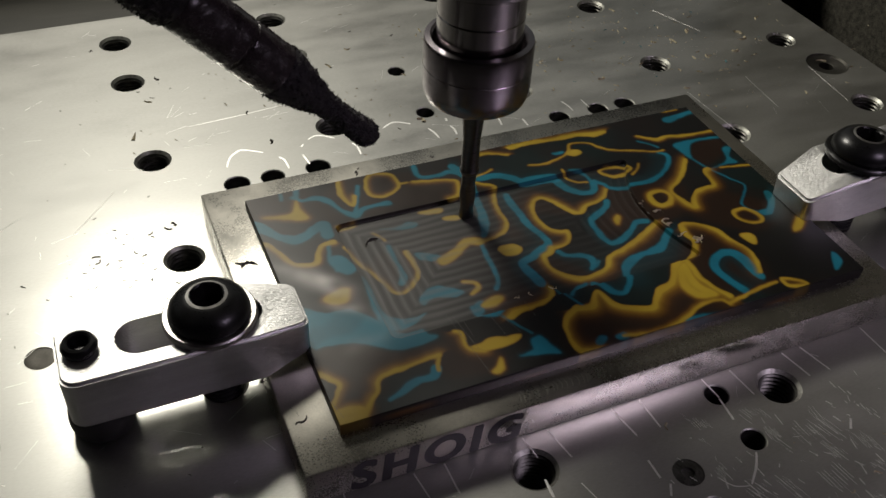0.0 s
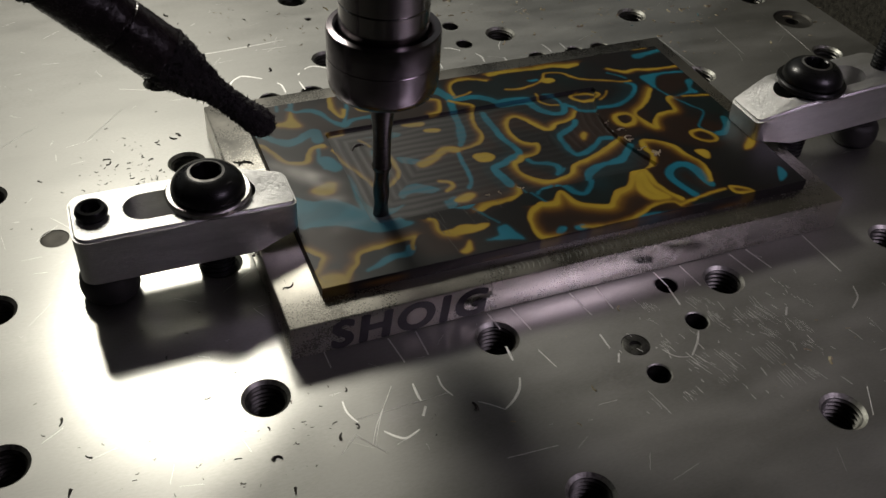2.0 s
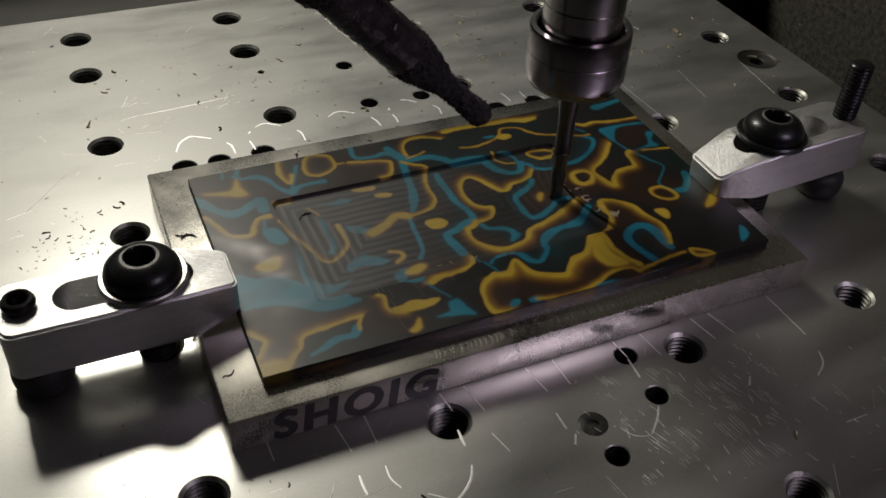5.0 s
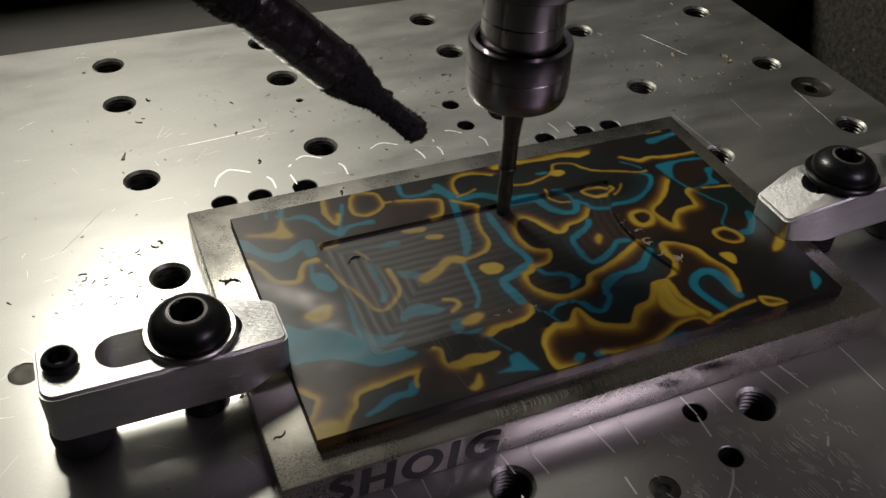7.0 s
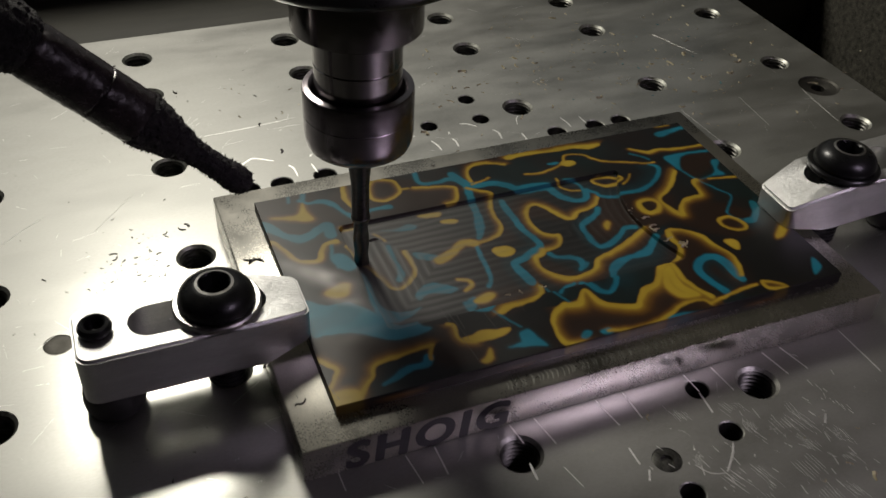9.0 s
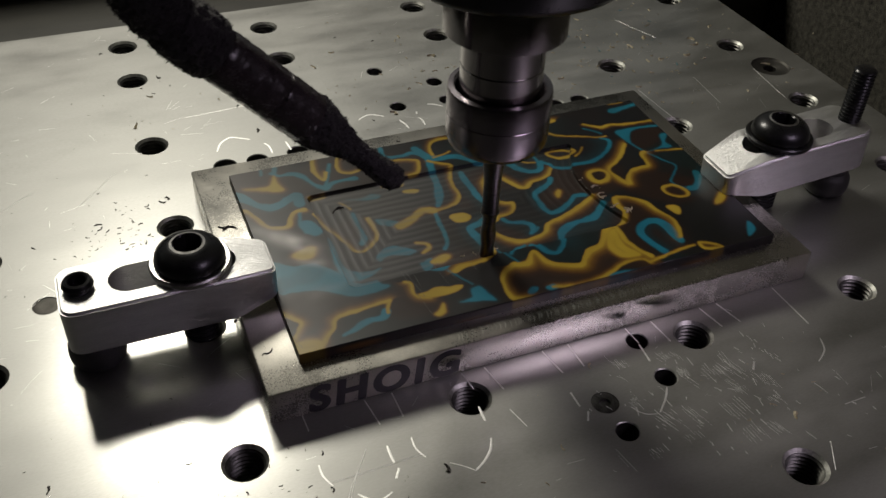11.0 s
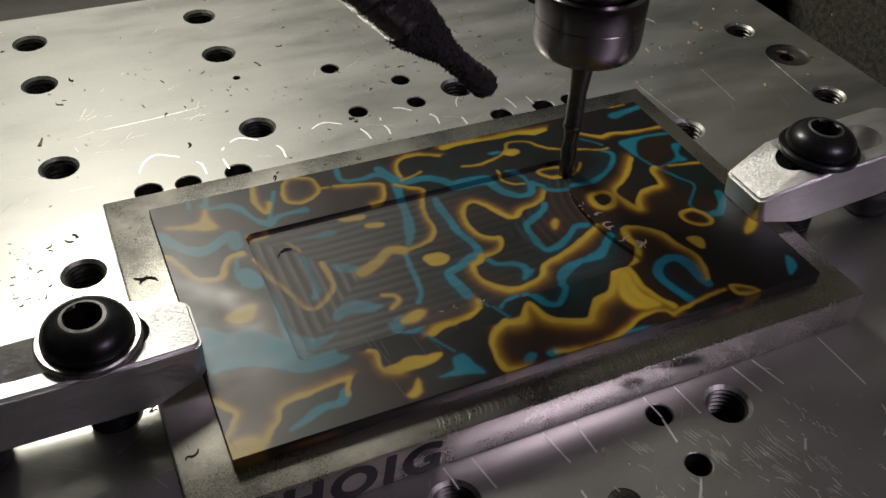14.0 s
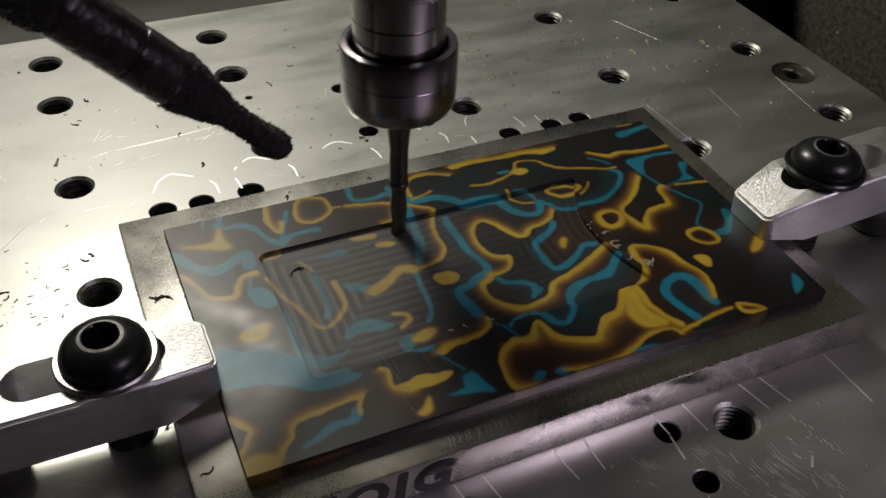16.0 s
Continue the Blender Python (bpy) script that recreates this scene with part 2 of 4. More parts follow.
CAMO_Z, CAMO_FLOOR = 11.6, BASE_Z / MM

sheet = thing("patterned_sheet", 0, 0, 0, "dark resin sheet with swirling yellow, brown and teal bands", "sheet")
STEP = 0.2
GX = np.arange(CAMO_X0 + 0.1, CAMO_X1 - 0.05, STEP)
GY = np.arange(CAMO_Y0 + 0.1, CAMO_Y1 - 0.05, STEP)
PX, PY = np.meshgrid(GX, GY)


def wavy(scale, seed):
    """Smooth random field from a few turned waves, about -1 to 1."""
    rng = np.random.default_rng(seed)
    total = np.zeros_like(PX)
    for k in range(9):
        a, f, p = rng.uniform(0, 2 * np.pi), scale * rng.uniform(0.6, 1.7), rng.uniform(0, 2 * np.pi)
        total += np.sin(f * (PX * np.cos(a) + PY * np.sin(a)) + p)
    return total / 4.0


WX, WY = PX + 0.12 * wavy(0.45, 1) + 0.09 * wavy(1.6, 2), PY + 0.12 * wavy(0.45, 3) + 0.09 * wavy(1.6, 4)
SWELL = wavy(0.5, 61)
CORE = {"yellow": np.full(PX.shape, 99.0), "teal": np.full(PX.shape, 99.0), "brown": np.full(PX.shape, 99.0)}
FADE = {"yellow": np.full(PX.shape, 99.0), "teal": np.full(PX.shape, 99.0), "brown": np.full(PX.shape, 99.0)}


def spline(points):
    """Rounds a run of points, closed where its ends meet."""
    pts, fine = [np.array(p) for p in points], []
    shut = np.hypot(*(pts[0] - pts[-1])) < 0.05
    for i in range(len(pts) - 1):
        p0, p3 = pts[i - 1 if i else (-2 if shut else 0)], pts[i + 2] if i + 2 < len(pts) else pts[1 if shut else -1]
        p1, p2 = pts[i], pts[i + 1]
        for u in (0, 0.25, 0.5, 0.75):
            fine.append(0.5 * (2 * p1 + (p2 - p0) * u + (2 * p0 - 5 * p1 + 4 * p2 - p3) * u * u + (3 * p1 - p0 - 3 * p2 + p3) * u ** 3))
    return fine + [pts[-1]]


def band(kind, width, fade, side, *points):
    """A band of colour through the points, in mm: crisp on one side, fading out on the other (side 1: right of its way, -1: left, 0: both)."""
    points = spline(points) if len(points) > 2 else points
    least, near = np.full(PX.shape, 99.0), np.full(PX.shape, 99.0)
    swell, thick = np.clip(1.0 + 0.35 * SWELL, 0.6, 1.6), width * (0.66 if kind == "teal" else 0.55)
    for (ax, ay), (bx, by) in zip(points, points[1:]):
        dx, dy = bx - ax, by - ay
        long = math.hypot(dx, dy) + 1e-6
        u = np.clip(((WX - ax) * dx + (WY - ay) * dy) / long ** 2, 0, 1)
        d = np.hypot(WX - ax - u * dx, WY - ay - u * dy) - thick * swell
        turn = ((WX - ax) * dy - (WY - ay) * dx) / long * side
        q = d / fade if side == 0 else np.where(turn > 0, d / fade, d / 0.45)
        near = np.where(d < least, q, near)
        least = np.minimum(least, d)
    np.minimum(CORE[kind], least, out=CORE[kind])
    np.minimum(FADE[kind], near, out=FADE[kind])


def patch(kind, fade, *corners):
    """A filled patch with a rounded outline, in mm, that fades outwards."""
    corners = spline(list(corners) + [corners[0]])[:-1]
    least, inside = np.full(PX.shape, 99.0), np.zeros(PX.shape, dtype=bool)
    for (ax, ay), (bx, by) in zip(corners, corners[1:] + corners[:1]):
        dx, dy = bx - ax, by - ay
        u = np.clip(((WX - ax) * dx + (WY - ay) * dy) / (dx * dx + dy * dy + 1e-6), 0, 1)
        least = np.minimum(least, np.hypot(WX - ax - u * dx, WY - ay - u * dy))
        if abs(dy) > 1e-6:
            inside ^= ((WY > ay) != (WY > by)) & (WX < ax + (WY - ay) / dy * dx)
    d = np.where(inside, -least, least)
    np.minimum(CORE[kind], d, out=CORE[kind])
    np.minimum(FADE[kind], d / fade, out=FADE[kind])


patch('brown', 3, (1, 80.7), (20.7, 76.8), (27, 67.4), (24.9, 64.1), (15.3, 68.9), (6.2, 70.5))
patch('brown', 3, (12.1, 25.2), (20.1, 22.6), (31.3, 18), (30.8, 16.5), (20.3, 16.2), (18.2, 12.4), (10.8, 18))
patch('brown', 3, (26.3, 64.6), (30.2, 74.6), (45.7, 74.2), (60.4, 66.3), (58.8, 62.4), (30.9, 63.8))
patch('brown', 3, (66.8, 90), (88.9, 87.1), (85.8, 77.4), (71.7, 76.4), (63.7, 78.3))
patch('brown', 3, (92.1, 52.8), (104.2, 51.6), (109.9, 45.8), (106.5, 38.2), (117.3, 27.5), (125.8, 30.6), (121.6, 37.8), (113, 41.2), (101.8, 37.9), (93.7, 39), (82.5, 39.3), (89.2, 45))
patch('brown', 2, (124.3, 60.4), (131, 60.5), (128.5, 55.7), (121.6, 52.8), (121.3, 57.2))
patch('brown', 4, (102.1, 31.5), (108, 25.1), (109.9, 16.5), (105.7, 10.8), (97.6, 14.1), (97.6, 21.4))
patch('brown', 4, (64.5, 15.4), (79.2, 10.3), (90.3, 13.4), (95.9, 7.7), (82.5, 7.3), (70.4, 8.2), (60.8, 8.3))
patch('brown', 3, (47.4, 25.6), (55.5, 27.5), (62.2, 25.7), (58.3, 22.9), (50.3, 21.2))
patch('brown', 3, (63.4, 44.8), (72.1, 51.8), (79.1, 49), (75.3, 57.1), (70.8, 56.6))
patch('brown', 3, (67.3, 33.5), (77.3, 24.9), (93, 33), (82.7, 27.4), (73.9, 23.6), (67.9, 26.9))
patch('brown', 3, (36.6, 18.9), (38, 13.9), (43.8, 11.5), (40.8, 9.8), (32.8, 11.7))
patch('brown', 2.5, (33.5, 48.2), (37.7, 42.9), (33.6, 37.6), (28.9, 44.7))
band('yellow', 0.8, 3.0, 1, (92.9, 53), (90.8, 50.6), (88, 49.4), (84.8, 48.9), (82.4, 47), (80.7, 47.9), (79.3, 50.7), (77.4, 54), (75.2, 55.4), (73.1, 54), (71.8, 51.2), (71.5, 47.7), (72.3, 44.3), (74.4, 42.4), (75.9, 41.9), (74.9, 39.2), (72.9, 38), (70.8, 37.9))
band('yellow', 1.0, 3.4, 1, (69.9, 38.2), (68.6, 36.8), (66.9, 36.2), (66.2, 34), (66.7, 31), (68.6, 28.4), (70.9, 26.6), (73.5, 26.4), (76.5, 27.1), (78.6, 28.1), (80.2, 30.3), (81.5, 31.3), (85.4, 32.1), (89.6, 33.4), (93.9, 35.7), (96.8, 37.3))
patch('yellow', 1.6, (89, 42.5), (90.3, 43.3), (90.4, 42), (88.6, 40.1), (88.3, 41.1))
band('yellow', 0.7, 1.0, 1, (95, 59.9), (97.9, 60.5), (101.2, 59.5), (102.7, 57.6), (99.5, 56.5), (96.7, 57.1), (95, 59.9))
patch('yellow', 0.4, (89.8, 68.4), (91.8, 69.4), (94, 69), (94, 67.5), (91.6, 66.9))
band('yellow', 0.6, 2.4, -1, (64.2, 68.8), (64.3, 71.9), (65.3, 73.9), (67.5, 75.3), (71.2, 75.3), (75.5, 73.2))
band('yellow', 0.35, 0.8, 0, (63.6, 67.4), (66.6, 67.9), (69.2, 68.8))
band('yellow', 1.3, 3.0, -1, (77.5, 75.9), (81.3, 76), (85.1, 75.8), (89.5, 75.4), (93.3, 75.3), (97.2, 75.1), (101.4, 74), (104.7, 74.1))
band('yellow', 0.4, 1.0, 1, (78.8, 67.5), (82.1, 66.6), (85.2, 66.9), (88.7, 67.8), (91.2, 69.6), (92.8, 72.1), (95.6, 72), (98.1, 70.8), (99.6, 68.4), (101.9, 66.2), (105.8, 64.7), (109.6, 63), (112.7, 61.5), (115, 61.4))
band('yellow', 0.8, 1.6, 1, (111.8, 69.5), (114, 67.6), (116.3, 66.1), (119.2, 66.7), (122.8, 65.8), (127.4, 65.1), (132.3, 64.9))
band('yellow', 0.5, 0.8, 0, (124.8, 77.1), (129.1, 76.9))
band('yellow', 0.4, 0.6, 0, (85.8, 63), (85.7, 60.4), (87.5, 58.1), (89.9, 57.1))
band('yellow', 0.3, 0.6, 0, (105.7, 58.7), (103.8, 56.5), (101.4, 55))
band('yellow', 0.95, 3.4, 1, (118, 55.9), (114.8, 52.2), (111.1, 48.9), (107.4, 46.3), (107.2, 43.5), (107.9, 40.3), (109.3, 38.4), (110.4, 41.1), (113, 43.5), (116.2, 44.1), (118.6, 44.3), (119.2, 46.9), (119.8, 49.8), (121.2, 50.5))
band('yellow', 1.0, 2.0, -1, (101.2, 46.5), (104.4, 46.8), (106, 45.1), (104.8, 42.6), (102, 41.7), (100.6, 43.6), (101.2, 46.5))
band('yellow', 0.5, 0.9, 1, (124.7, 50.1), (127.5, 49.5), (131.2, 48.8), (133.3, 48.3))
band('yellow', 0.7, 1.4, 1, (116.8, 33.7), (119.7, 34.1), (121.6, 31.8), (121.5, 29), (119.7, 28.3), (117.3, 29.6), (116.1, 31.8), (116.8, 33.7))
patch('yellow', 0.6, (112.8, 26), (115.3, 25.8), (115.9, 24), (114.5, 22.1), (113.4, 23.3))
band('yellow', 0.8, 4.0, 1, (101.8, 33.7), (103.7, 33.9), (106.3, 32.3), (108.7, 29.3), (109.7, 25.4), (111.2, 22.2), (111.5, 19.7), (110.5, 16.3), (109.4, 13.9))
band('yellow', 1.0, 1.6, -1, (101.8, 33.7), (101, 30.9), (101.4, 28.1), (99.8, 25.3), (97, 23.6))
band('yellow', 1.3, 5.0, 1, (64.9, 18.2), (67.5, 17.5), (68.9, 17.8), (70.2, 19.8), (71.6, 21), (72.3, 19.5), (72.9, 17), (74.3, 15.1), (78.3, 13.1), (80.6, 12.6), (82.2, 14.1), (84.9, 16.5), (88.4, 17.7), (91.1, 20.3), (93.1, 22.6), (95.5, 23), (95.6, 20.4), (95.3, 16.8), (96.6, 12.7), (98.2, 9.9))
band('yellow', 1.2, 3.6, -1, (65.4, 18.4), (61.9, 16.5), (60.1, 14), (59.4, 10.4), (59.8, 7.6), (61.6, 6.5), (63.7, 6))
band('yellow', 0.5, 2.4, -1, (70.1, 7.6), (73.4, 7), (76.8, 6.4), (80.7, 6.5), (83.5, 6.9), (86.8, 8), (89.7, 9.4), (92.7, 9.9), (95.8, 9.5), (96.5, 7.5))
patch('yellow', 2.5, (92.1, 20.8), (95.1, 22.4), (94.6, 18.9), (94.3, 15.4), (96.2, 11.1), (91.8, 11.5), (90.3, 13.4), (89.8, 16.3))
band('yellow', 0.6, 1.4, 1, (112.5, 10.3), (115.6, 8.7), (117, 6.8), (112.6, 7.7), (112.5, 10.3))
patch('yellow', 1.4, (126, 22.8), (129.3, 23.6), (132.6, 26.8), (130.5, 27))
band('yellow', 0.5, 1.0, -1, (96.8, 8), (101.4, 8.6), (106.2, 9.5), (110.7, 9.9))
patch('yellow', 0.5, (58.2, 41.9), (60.4, 42.6), (62.6, 41.7), (63.2, 40), (61.2, 38.6), (59, 39.3))
band('yellow', 0.6, 2.2, 1, (61.8, 66.5), (64.4, 64.3), (66.8, 62.3), (65.5, 59.8), (64.4, 54.8), (64, 49.7), (61.5, 46.6), (57.7, 45.5), (55.2, 45.7))
band('yellow', 1.9, 1.4, 0, (44.4, 42.3), (48.9, 44.3), (52.2, 46.9), (55.3, 45.8))
band('yellow', 0.6, 2.2, 1, (37.1, 69.8), (37.7, 73.9), (39.7, 77), (43.1, 76.4), (45, 74.9), (45.3, 71), (44.1, 69.2), (41.7, 68), (39.1, 67.9), (37.1, 69.8))
band('yellow', 0.5, 0.5, 0, (45.3, 71), (47.2, 70.9))
band('yellow', 0.9, 2.2, -1, (31.5, 77), (30.6, 72.3), (31.1, 68.9), (32.1, 66.9), (33.7, 70))
band('yellow', 0.6, 2.6, 1, (48.6, 70.8), (52.2, 69.9), (56, 69.1), (58.8, 67.5), (58.4, 64.8), (56.9, 62), (54.5, 61.5))
patch('yellow', 0.8, (46, 60.4), (48.8, 60.3), (51.8, 59.8), (50.7, 58.5), (47.1, 59.1))
patch('yellow', 0.6, (50.6, 56.5), (53.2, 56.5), (54.8, 55.5), (53.1, 54.7), (50.8, 55.4))
patch('yellow', 2.2, (20.1, 73.2), (20.2, 69.4), (21.2, 66.2), (19.3, 65.7), (15, 67.8), (11.3, 69.7), (15.8, 68.7), (18.4, 69.3))
band('yellow', 0.9, 1.8, 1, (5, 62.9), (7.9, 61.2), (9.9, 60), (11.3, 57.1), (12.5, 53.9), (13.7, 51.6), (16.2, 50.6), (18.3, 50.7), (19.6, 53.7), (21.3, 55.9), (23.7, 55.9))
band('yellow', 0.7, 1.6, -1, (25.5, 53.3), (26.7, 49.1), (28.4, 44.9), (29.9, 40.4), (31.1, 36.9), (33.1, 36.1), (36, 38), (38.4, 40.9), (38.5, 44.4), (38.3, 48.2))
band('yellow', 0.5, 0.7, 0, (33.2, 56.9), (34.4, 55.1), (35.1, 53.3))
band('yellow', 0.8, 1.2, 0, (26.4, 60.6), (28.1, 60.3), (30, 60.7))
patch('yellow', 2.0, (16.2, 39.2), (19.3, 40.8), (22, 40.5), (20.5, 36.9), (17.3, 37.2))
band('yellow', 0.8, 3.4, 1, (32.9, 16.3), (29.6, 16.1), (25.2, 15.5), (21.5, 15.3), (19.2, 14.3), (18.2, 11.7), (16.5, 10.2), (15.1, 8.5), (13.6, 6.6))
band('yellow', 0.8, 3.0, -1, (9.1, 19.8), (10.7, 17.8), (12, 15.9), (11, 14.2), (9.9, 12.5), (8.3, 10))
patch('yellow', 3.0, (8, 8.9), (9.3, 10.2), (12.6, 10.1), (15.1, 8.5), (13, 6.2), (8.9, 7))
band('yellow', 0.5, 0.9, 1, (32.9, 16.3), (31.7, 14.3), (31.2, 12.4))
patch('yellow', 0.6, (39.4, 16), (41.7, 16.1), (44.3, 16.8), (47.4, 16), (50.6, 15.7), (48.9, 14.2), (45.3, 13.8), (42.1, 14.1))
band('yellow', 0.6, 3.0, 1, (38.1, 21.1), (39.2, 20.2), (38.8, 18), (38.8, 15.9), (40, 14.7), (42, 14))
patch('yellow', 1.2, (40.8, 8.4), (42.7, 9.8), (44, 11.4), (43.5, 8.7), (41.8, 7.7))
patch('yellow', 1.6, (47.1, 27.1), (51, 28.4), (52.4, 27.3), (50.6, 26), (48.1, 25.7))
band('yellow', 1.1, 3.4, -1, (50.7, 20.7), (52.9, 21.8), (56, 21.8), (59.2, 22.2), (62.5, 24.3), (63.3, 26.4))
band('yellow', 0.6, 1.0, 0, (46.3, 34.7), (48.4, 33.8), (48.6, 32), (46.5, 30.7))
band('yellow', 0.35, 0.6, 0, (66.5, 5.5), (68.8, 5.3), (71, 4.9))
band('teal', 1.6, 2.5, -1, (60.3, 73.4), (62, 68.8), (64.6, 66.6), (68.8, 66.3), (72.1, 64.1), (73.9, 61.8), (78.2, 61.7), (82.2, 60.9), (83.2, 58.4), (84.1, 55.9), (86.6, 53.6), (89.4, 53.4), (91.4, 56.6))
band('teal', 0.9, 5.0, -1, (91.4, 56.6), (93.3, 55.1), (93.8, 53.3), (96.7, 51.7), (100.9, 51.2), (104.8, 51.3), (109.1, 53.2), (113.3, 56.5), (114.5, 59.3), (113, 60.7))
band('teal', 1.5, 3.5, 1, (68.5, 59.3), (68.2, 55.5), (68.3, 51.1), (68.4, 46.9), (69.4, 43.4), (70.1, 40.5), (68.9, 39), (67, 38.4), (64.2, 36.7), (61.3, 35.9), (60.9, 34.2), (61.6, 31.2), (62, 28.4))
band('teal', 1.1, 2.4, 1, (90.6, 48.9), (89.2, 46.8), (84.7, 44.6), (82.9, 43.2), (82.5, 39.3), (82.8, 36.1), (84, 34.6), (87.3, 35.3), (90.4, 37.1), (93.1, 39.2), (95.7, 38.8))
band('teal', 1.0, 1.8, 1, (70.7, 36.4), (71.8, 34.6), (74.6, 33.5), (76.4, 31.8), (76.1, 30), (75, 28.6))
band('teal', 0.4, 0.8, 0, (77.6, 30.4), (76.2, 29), (74.9, 28.3))
band('teal', 1.5, 5.5, -1, (97.7, 33.2), (93.8, 29.7), (90.6, 29), (86.8, 28.6), (83.2, 27.2), (81.4, 25.1), (80.7, 22.6))
band('teal', 1.1, 2.5, 1, (80.9, 22.9), (79.4, 20.5), (77.1, 18.8), (75, 19.6), (73.8, 22.2), (72.8, 24))
band('teal', 0.6, 1.5, -1, (71.2, 24.6), (68.3, 24), (66.2, 22.3))
band('teal', 0.3, 0.5, 0, (64.1, 25.7), (64.8, 23.4), (66.1, 19.8), (67.1, 18))
band('teal', 0.3, 0.5, 0, (49.3, 21.6), (51.2, 17.9), (52.9, 15.1))
patch('teal', 1.2, (51.8, 13.5), (54, 13.7), (54.9, 10.7), (55.9, 8), (52.8, 8.8), (47.8, 10.4), (50.9, 10.8))
patch('teal', 0.6, (64, 8.5), (65.6, 9.4), (66.7, 8.5), (64.9, 7.1), (63.9, 7.4))
patch('teal', 0.6, (68.5, 8.1), (70.6, 8.5), (71.3, 7.1), (69.1, 6.9))
band('teal', 0.5, 1.0, -1, (84.8, 6.9), (88.7, 6.8), (93.3, 5.9), (98.4, 5.4))
band('teal', 1.5, 3.5, 1, (102.5, 10), (101.1, 14.1), (100.5, 17.5), (101.5, 20.2), (104.5, 22.1), (107.1, 21.7), (108.4, 19), (108.5, 15.6), (108.7, 12.7))
patch('teal', 0.5, (129.3, 13.6), (129.8, 11.5), (129.1, 9.8), (126, 8.2))
band('teal', 1.4, 0.8, 1, (123.6, 73.2), (128.1, 74.1), (133.4, 74.7))
patch('teal', 0.8, (118.6, 62.6), (121.1, 63.2), (124.3, 63.1), (132.2, 62.2), (132.4, 61.3), (125.4, 62.1), (122.4, 60.6), (120.6, 57.4), (119.8, 55.7), (118.9, 57.3), (118.7, 60))
band('teal', 0.3, 0.5, 0, (119.8, 55.7), (121.6, 50.3), (123.9, 45.5), (125.8, 41.5), (123.1, 38.4), (120.7, 35.9), (120.9, 33.6), (123, 31.1))
patch('teal', 0.8, (130.3, 57.1), (132.6, 56.7), (129.8, 53.4), (130.3, 50.4), (126.8, 50.8), (122, 50.2), (127.9, 52.1))
band('teal', 1.3, 4.0, 1, (123.3, 31.1), (125.7, 31.3), (128.2, 34.1), (129.5, 36.8))
band('teal', 0.4, 0.6, 0, (110.5, 67.3), (113.1, 64.8), (114.4, 63))
patch('teal', 0.4, (86.7, 69.8), (89, 69.9), (89.9, 69.1), (87.8, 68.9))
band('teal', 0.6, 1.2, 1, (87.6, 62.1), (89.9, 61.2), (91, 59.1), (90.6, 56.9))
band('teal', 1.4, 1.2, 1, (62.2, 66.8), (60.9, 61.6), (60.5, 57.4), (59.8, 53.4), (58.1, 48.9), (57.2, 47.3))
band('teal', 0.7, 0.8, 1, (55.3, 45), (54.7, 40.5), (54.3, 36), (53.6, 32.6), (52.1, 30.2))
band('teal', 0.9, 1.0, 0, (45, 26.9), (45.5, 23.9), (48, 22.6), (49.8, 23.4))
patch('teal', 0.8, (45.7, 27.7), (47.8, 28), (46.8, 25), (44.7, 24.8))
patch('teal', 0.8, (40, 47.3), (43.1, 45.7), (45.5, 43.6), (43.4, 43.1), (40.3, 44.7))
patch('teal', 1.0, (35.2, 33.1), (39.4, 35.7), (43.4, 33.5), (45.1, 31.7), (42.5, 31), (38.2, 32.4), (35.7, 31.2))
patch('teal', 1.0, (35.3, 57.6), (38.9, 56.9), (42.4, 57.8), (44.4, 56.4), (41.5, 55.5))
band('teal', 2.0, 1.6, 1, (6.5, 69), (10, 66.1), (12.6, 62.1), (15.5, 59.7), (18.5, 59.8), (21.3, 61.6), (23.5, 62.1), (23.2, 59.1))
band('teal', 1.2, 1.2, 1, (19.9, 74.3), (21.6, 72.6), (24.6, 72.5), (27.2, 70.4), (29.1, 66), (31.4, 63.4), (33.7, 64.8), (36.3, 65.2), (40.1, 65))
band('teal', 0.9, 0.6, 0, (21.2, 77.1), (20.5, 73.5))
band('teal', 0.5, 0.6, 0, (17.3, 76.9), (17, 74.4))
band('teal', 0.8, 0.8, 0, (35.7, 73.6), (33.4, 68), (31.4, 63.4))
band('teal', 1.1, 1.0, 1, (51.3, 76.7), (51, 72.1), (55.4, 71.1), (59, 71.6), (62.1, 69))
patch('teal', 1.0, (20.9, 51.1), (22.8, 51.6), (24.6, 49.9), (25.8, 45.9), (23.7, 44.6), (21.9, 46.1), (20.9, 48.7))
band('teal', 0.5, 0.6, 0, (22.8, 56.2), (21.3, 51.3), (21.7, 46.7))
patch('teal', 1.2, (11.1, 38.4), (15.2, 35.2), (20.4, 34.6), (24.4, 29.9), (25.7, 27), (29.3, 24.8), (32.7, 25), (32.9, 22.6), (34.6, 21.1), (32.7, 20.4), (29.9, 20.1), (25.7, 20.3), (22.2, 22.5), (17.8, 25.3), (12.9, 26.3), (10, 26.7), (10.3, 32.5))
patch('teal', 1.0, (26.1, 43.7), (26.7, 40.3), (26.7, 33.7), (27.8, 30.1), (31.7, 28.5), (35.1, 28.7), (29.8, 26.1), (25.6, 26.8), (24.8, 31.3))
band('teal', 1.1, 1.0, 0, (35.1, 51.3), (34.8, 46.8), (34.8, 41.4), (33.6, 39))
patch('brown', 1.0, (25.7, 25.3), (28.3, 25), (31, 23.3), (29.9, 21.6), (27.2, 21.5))
band('teal', 1.2, 1.0, -1, (19.7, 9.1), (22.4, 10), (26, 11.5), (29.5, 11.4), (30.9, 13.2))
patch('teal', 0.8, (4.5, 56.5), (6.3, 56.2), (6.7, 54.2), (5.1, 54.1))


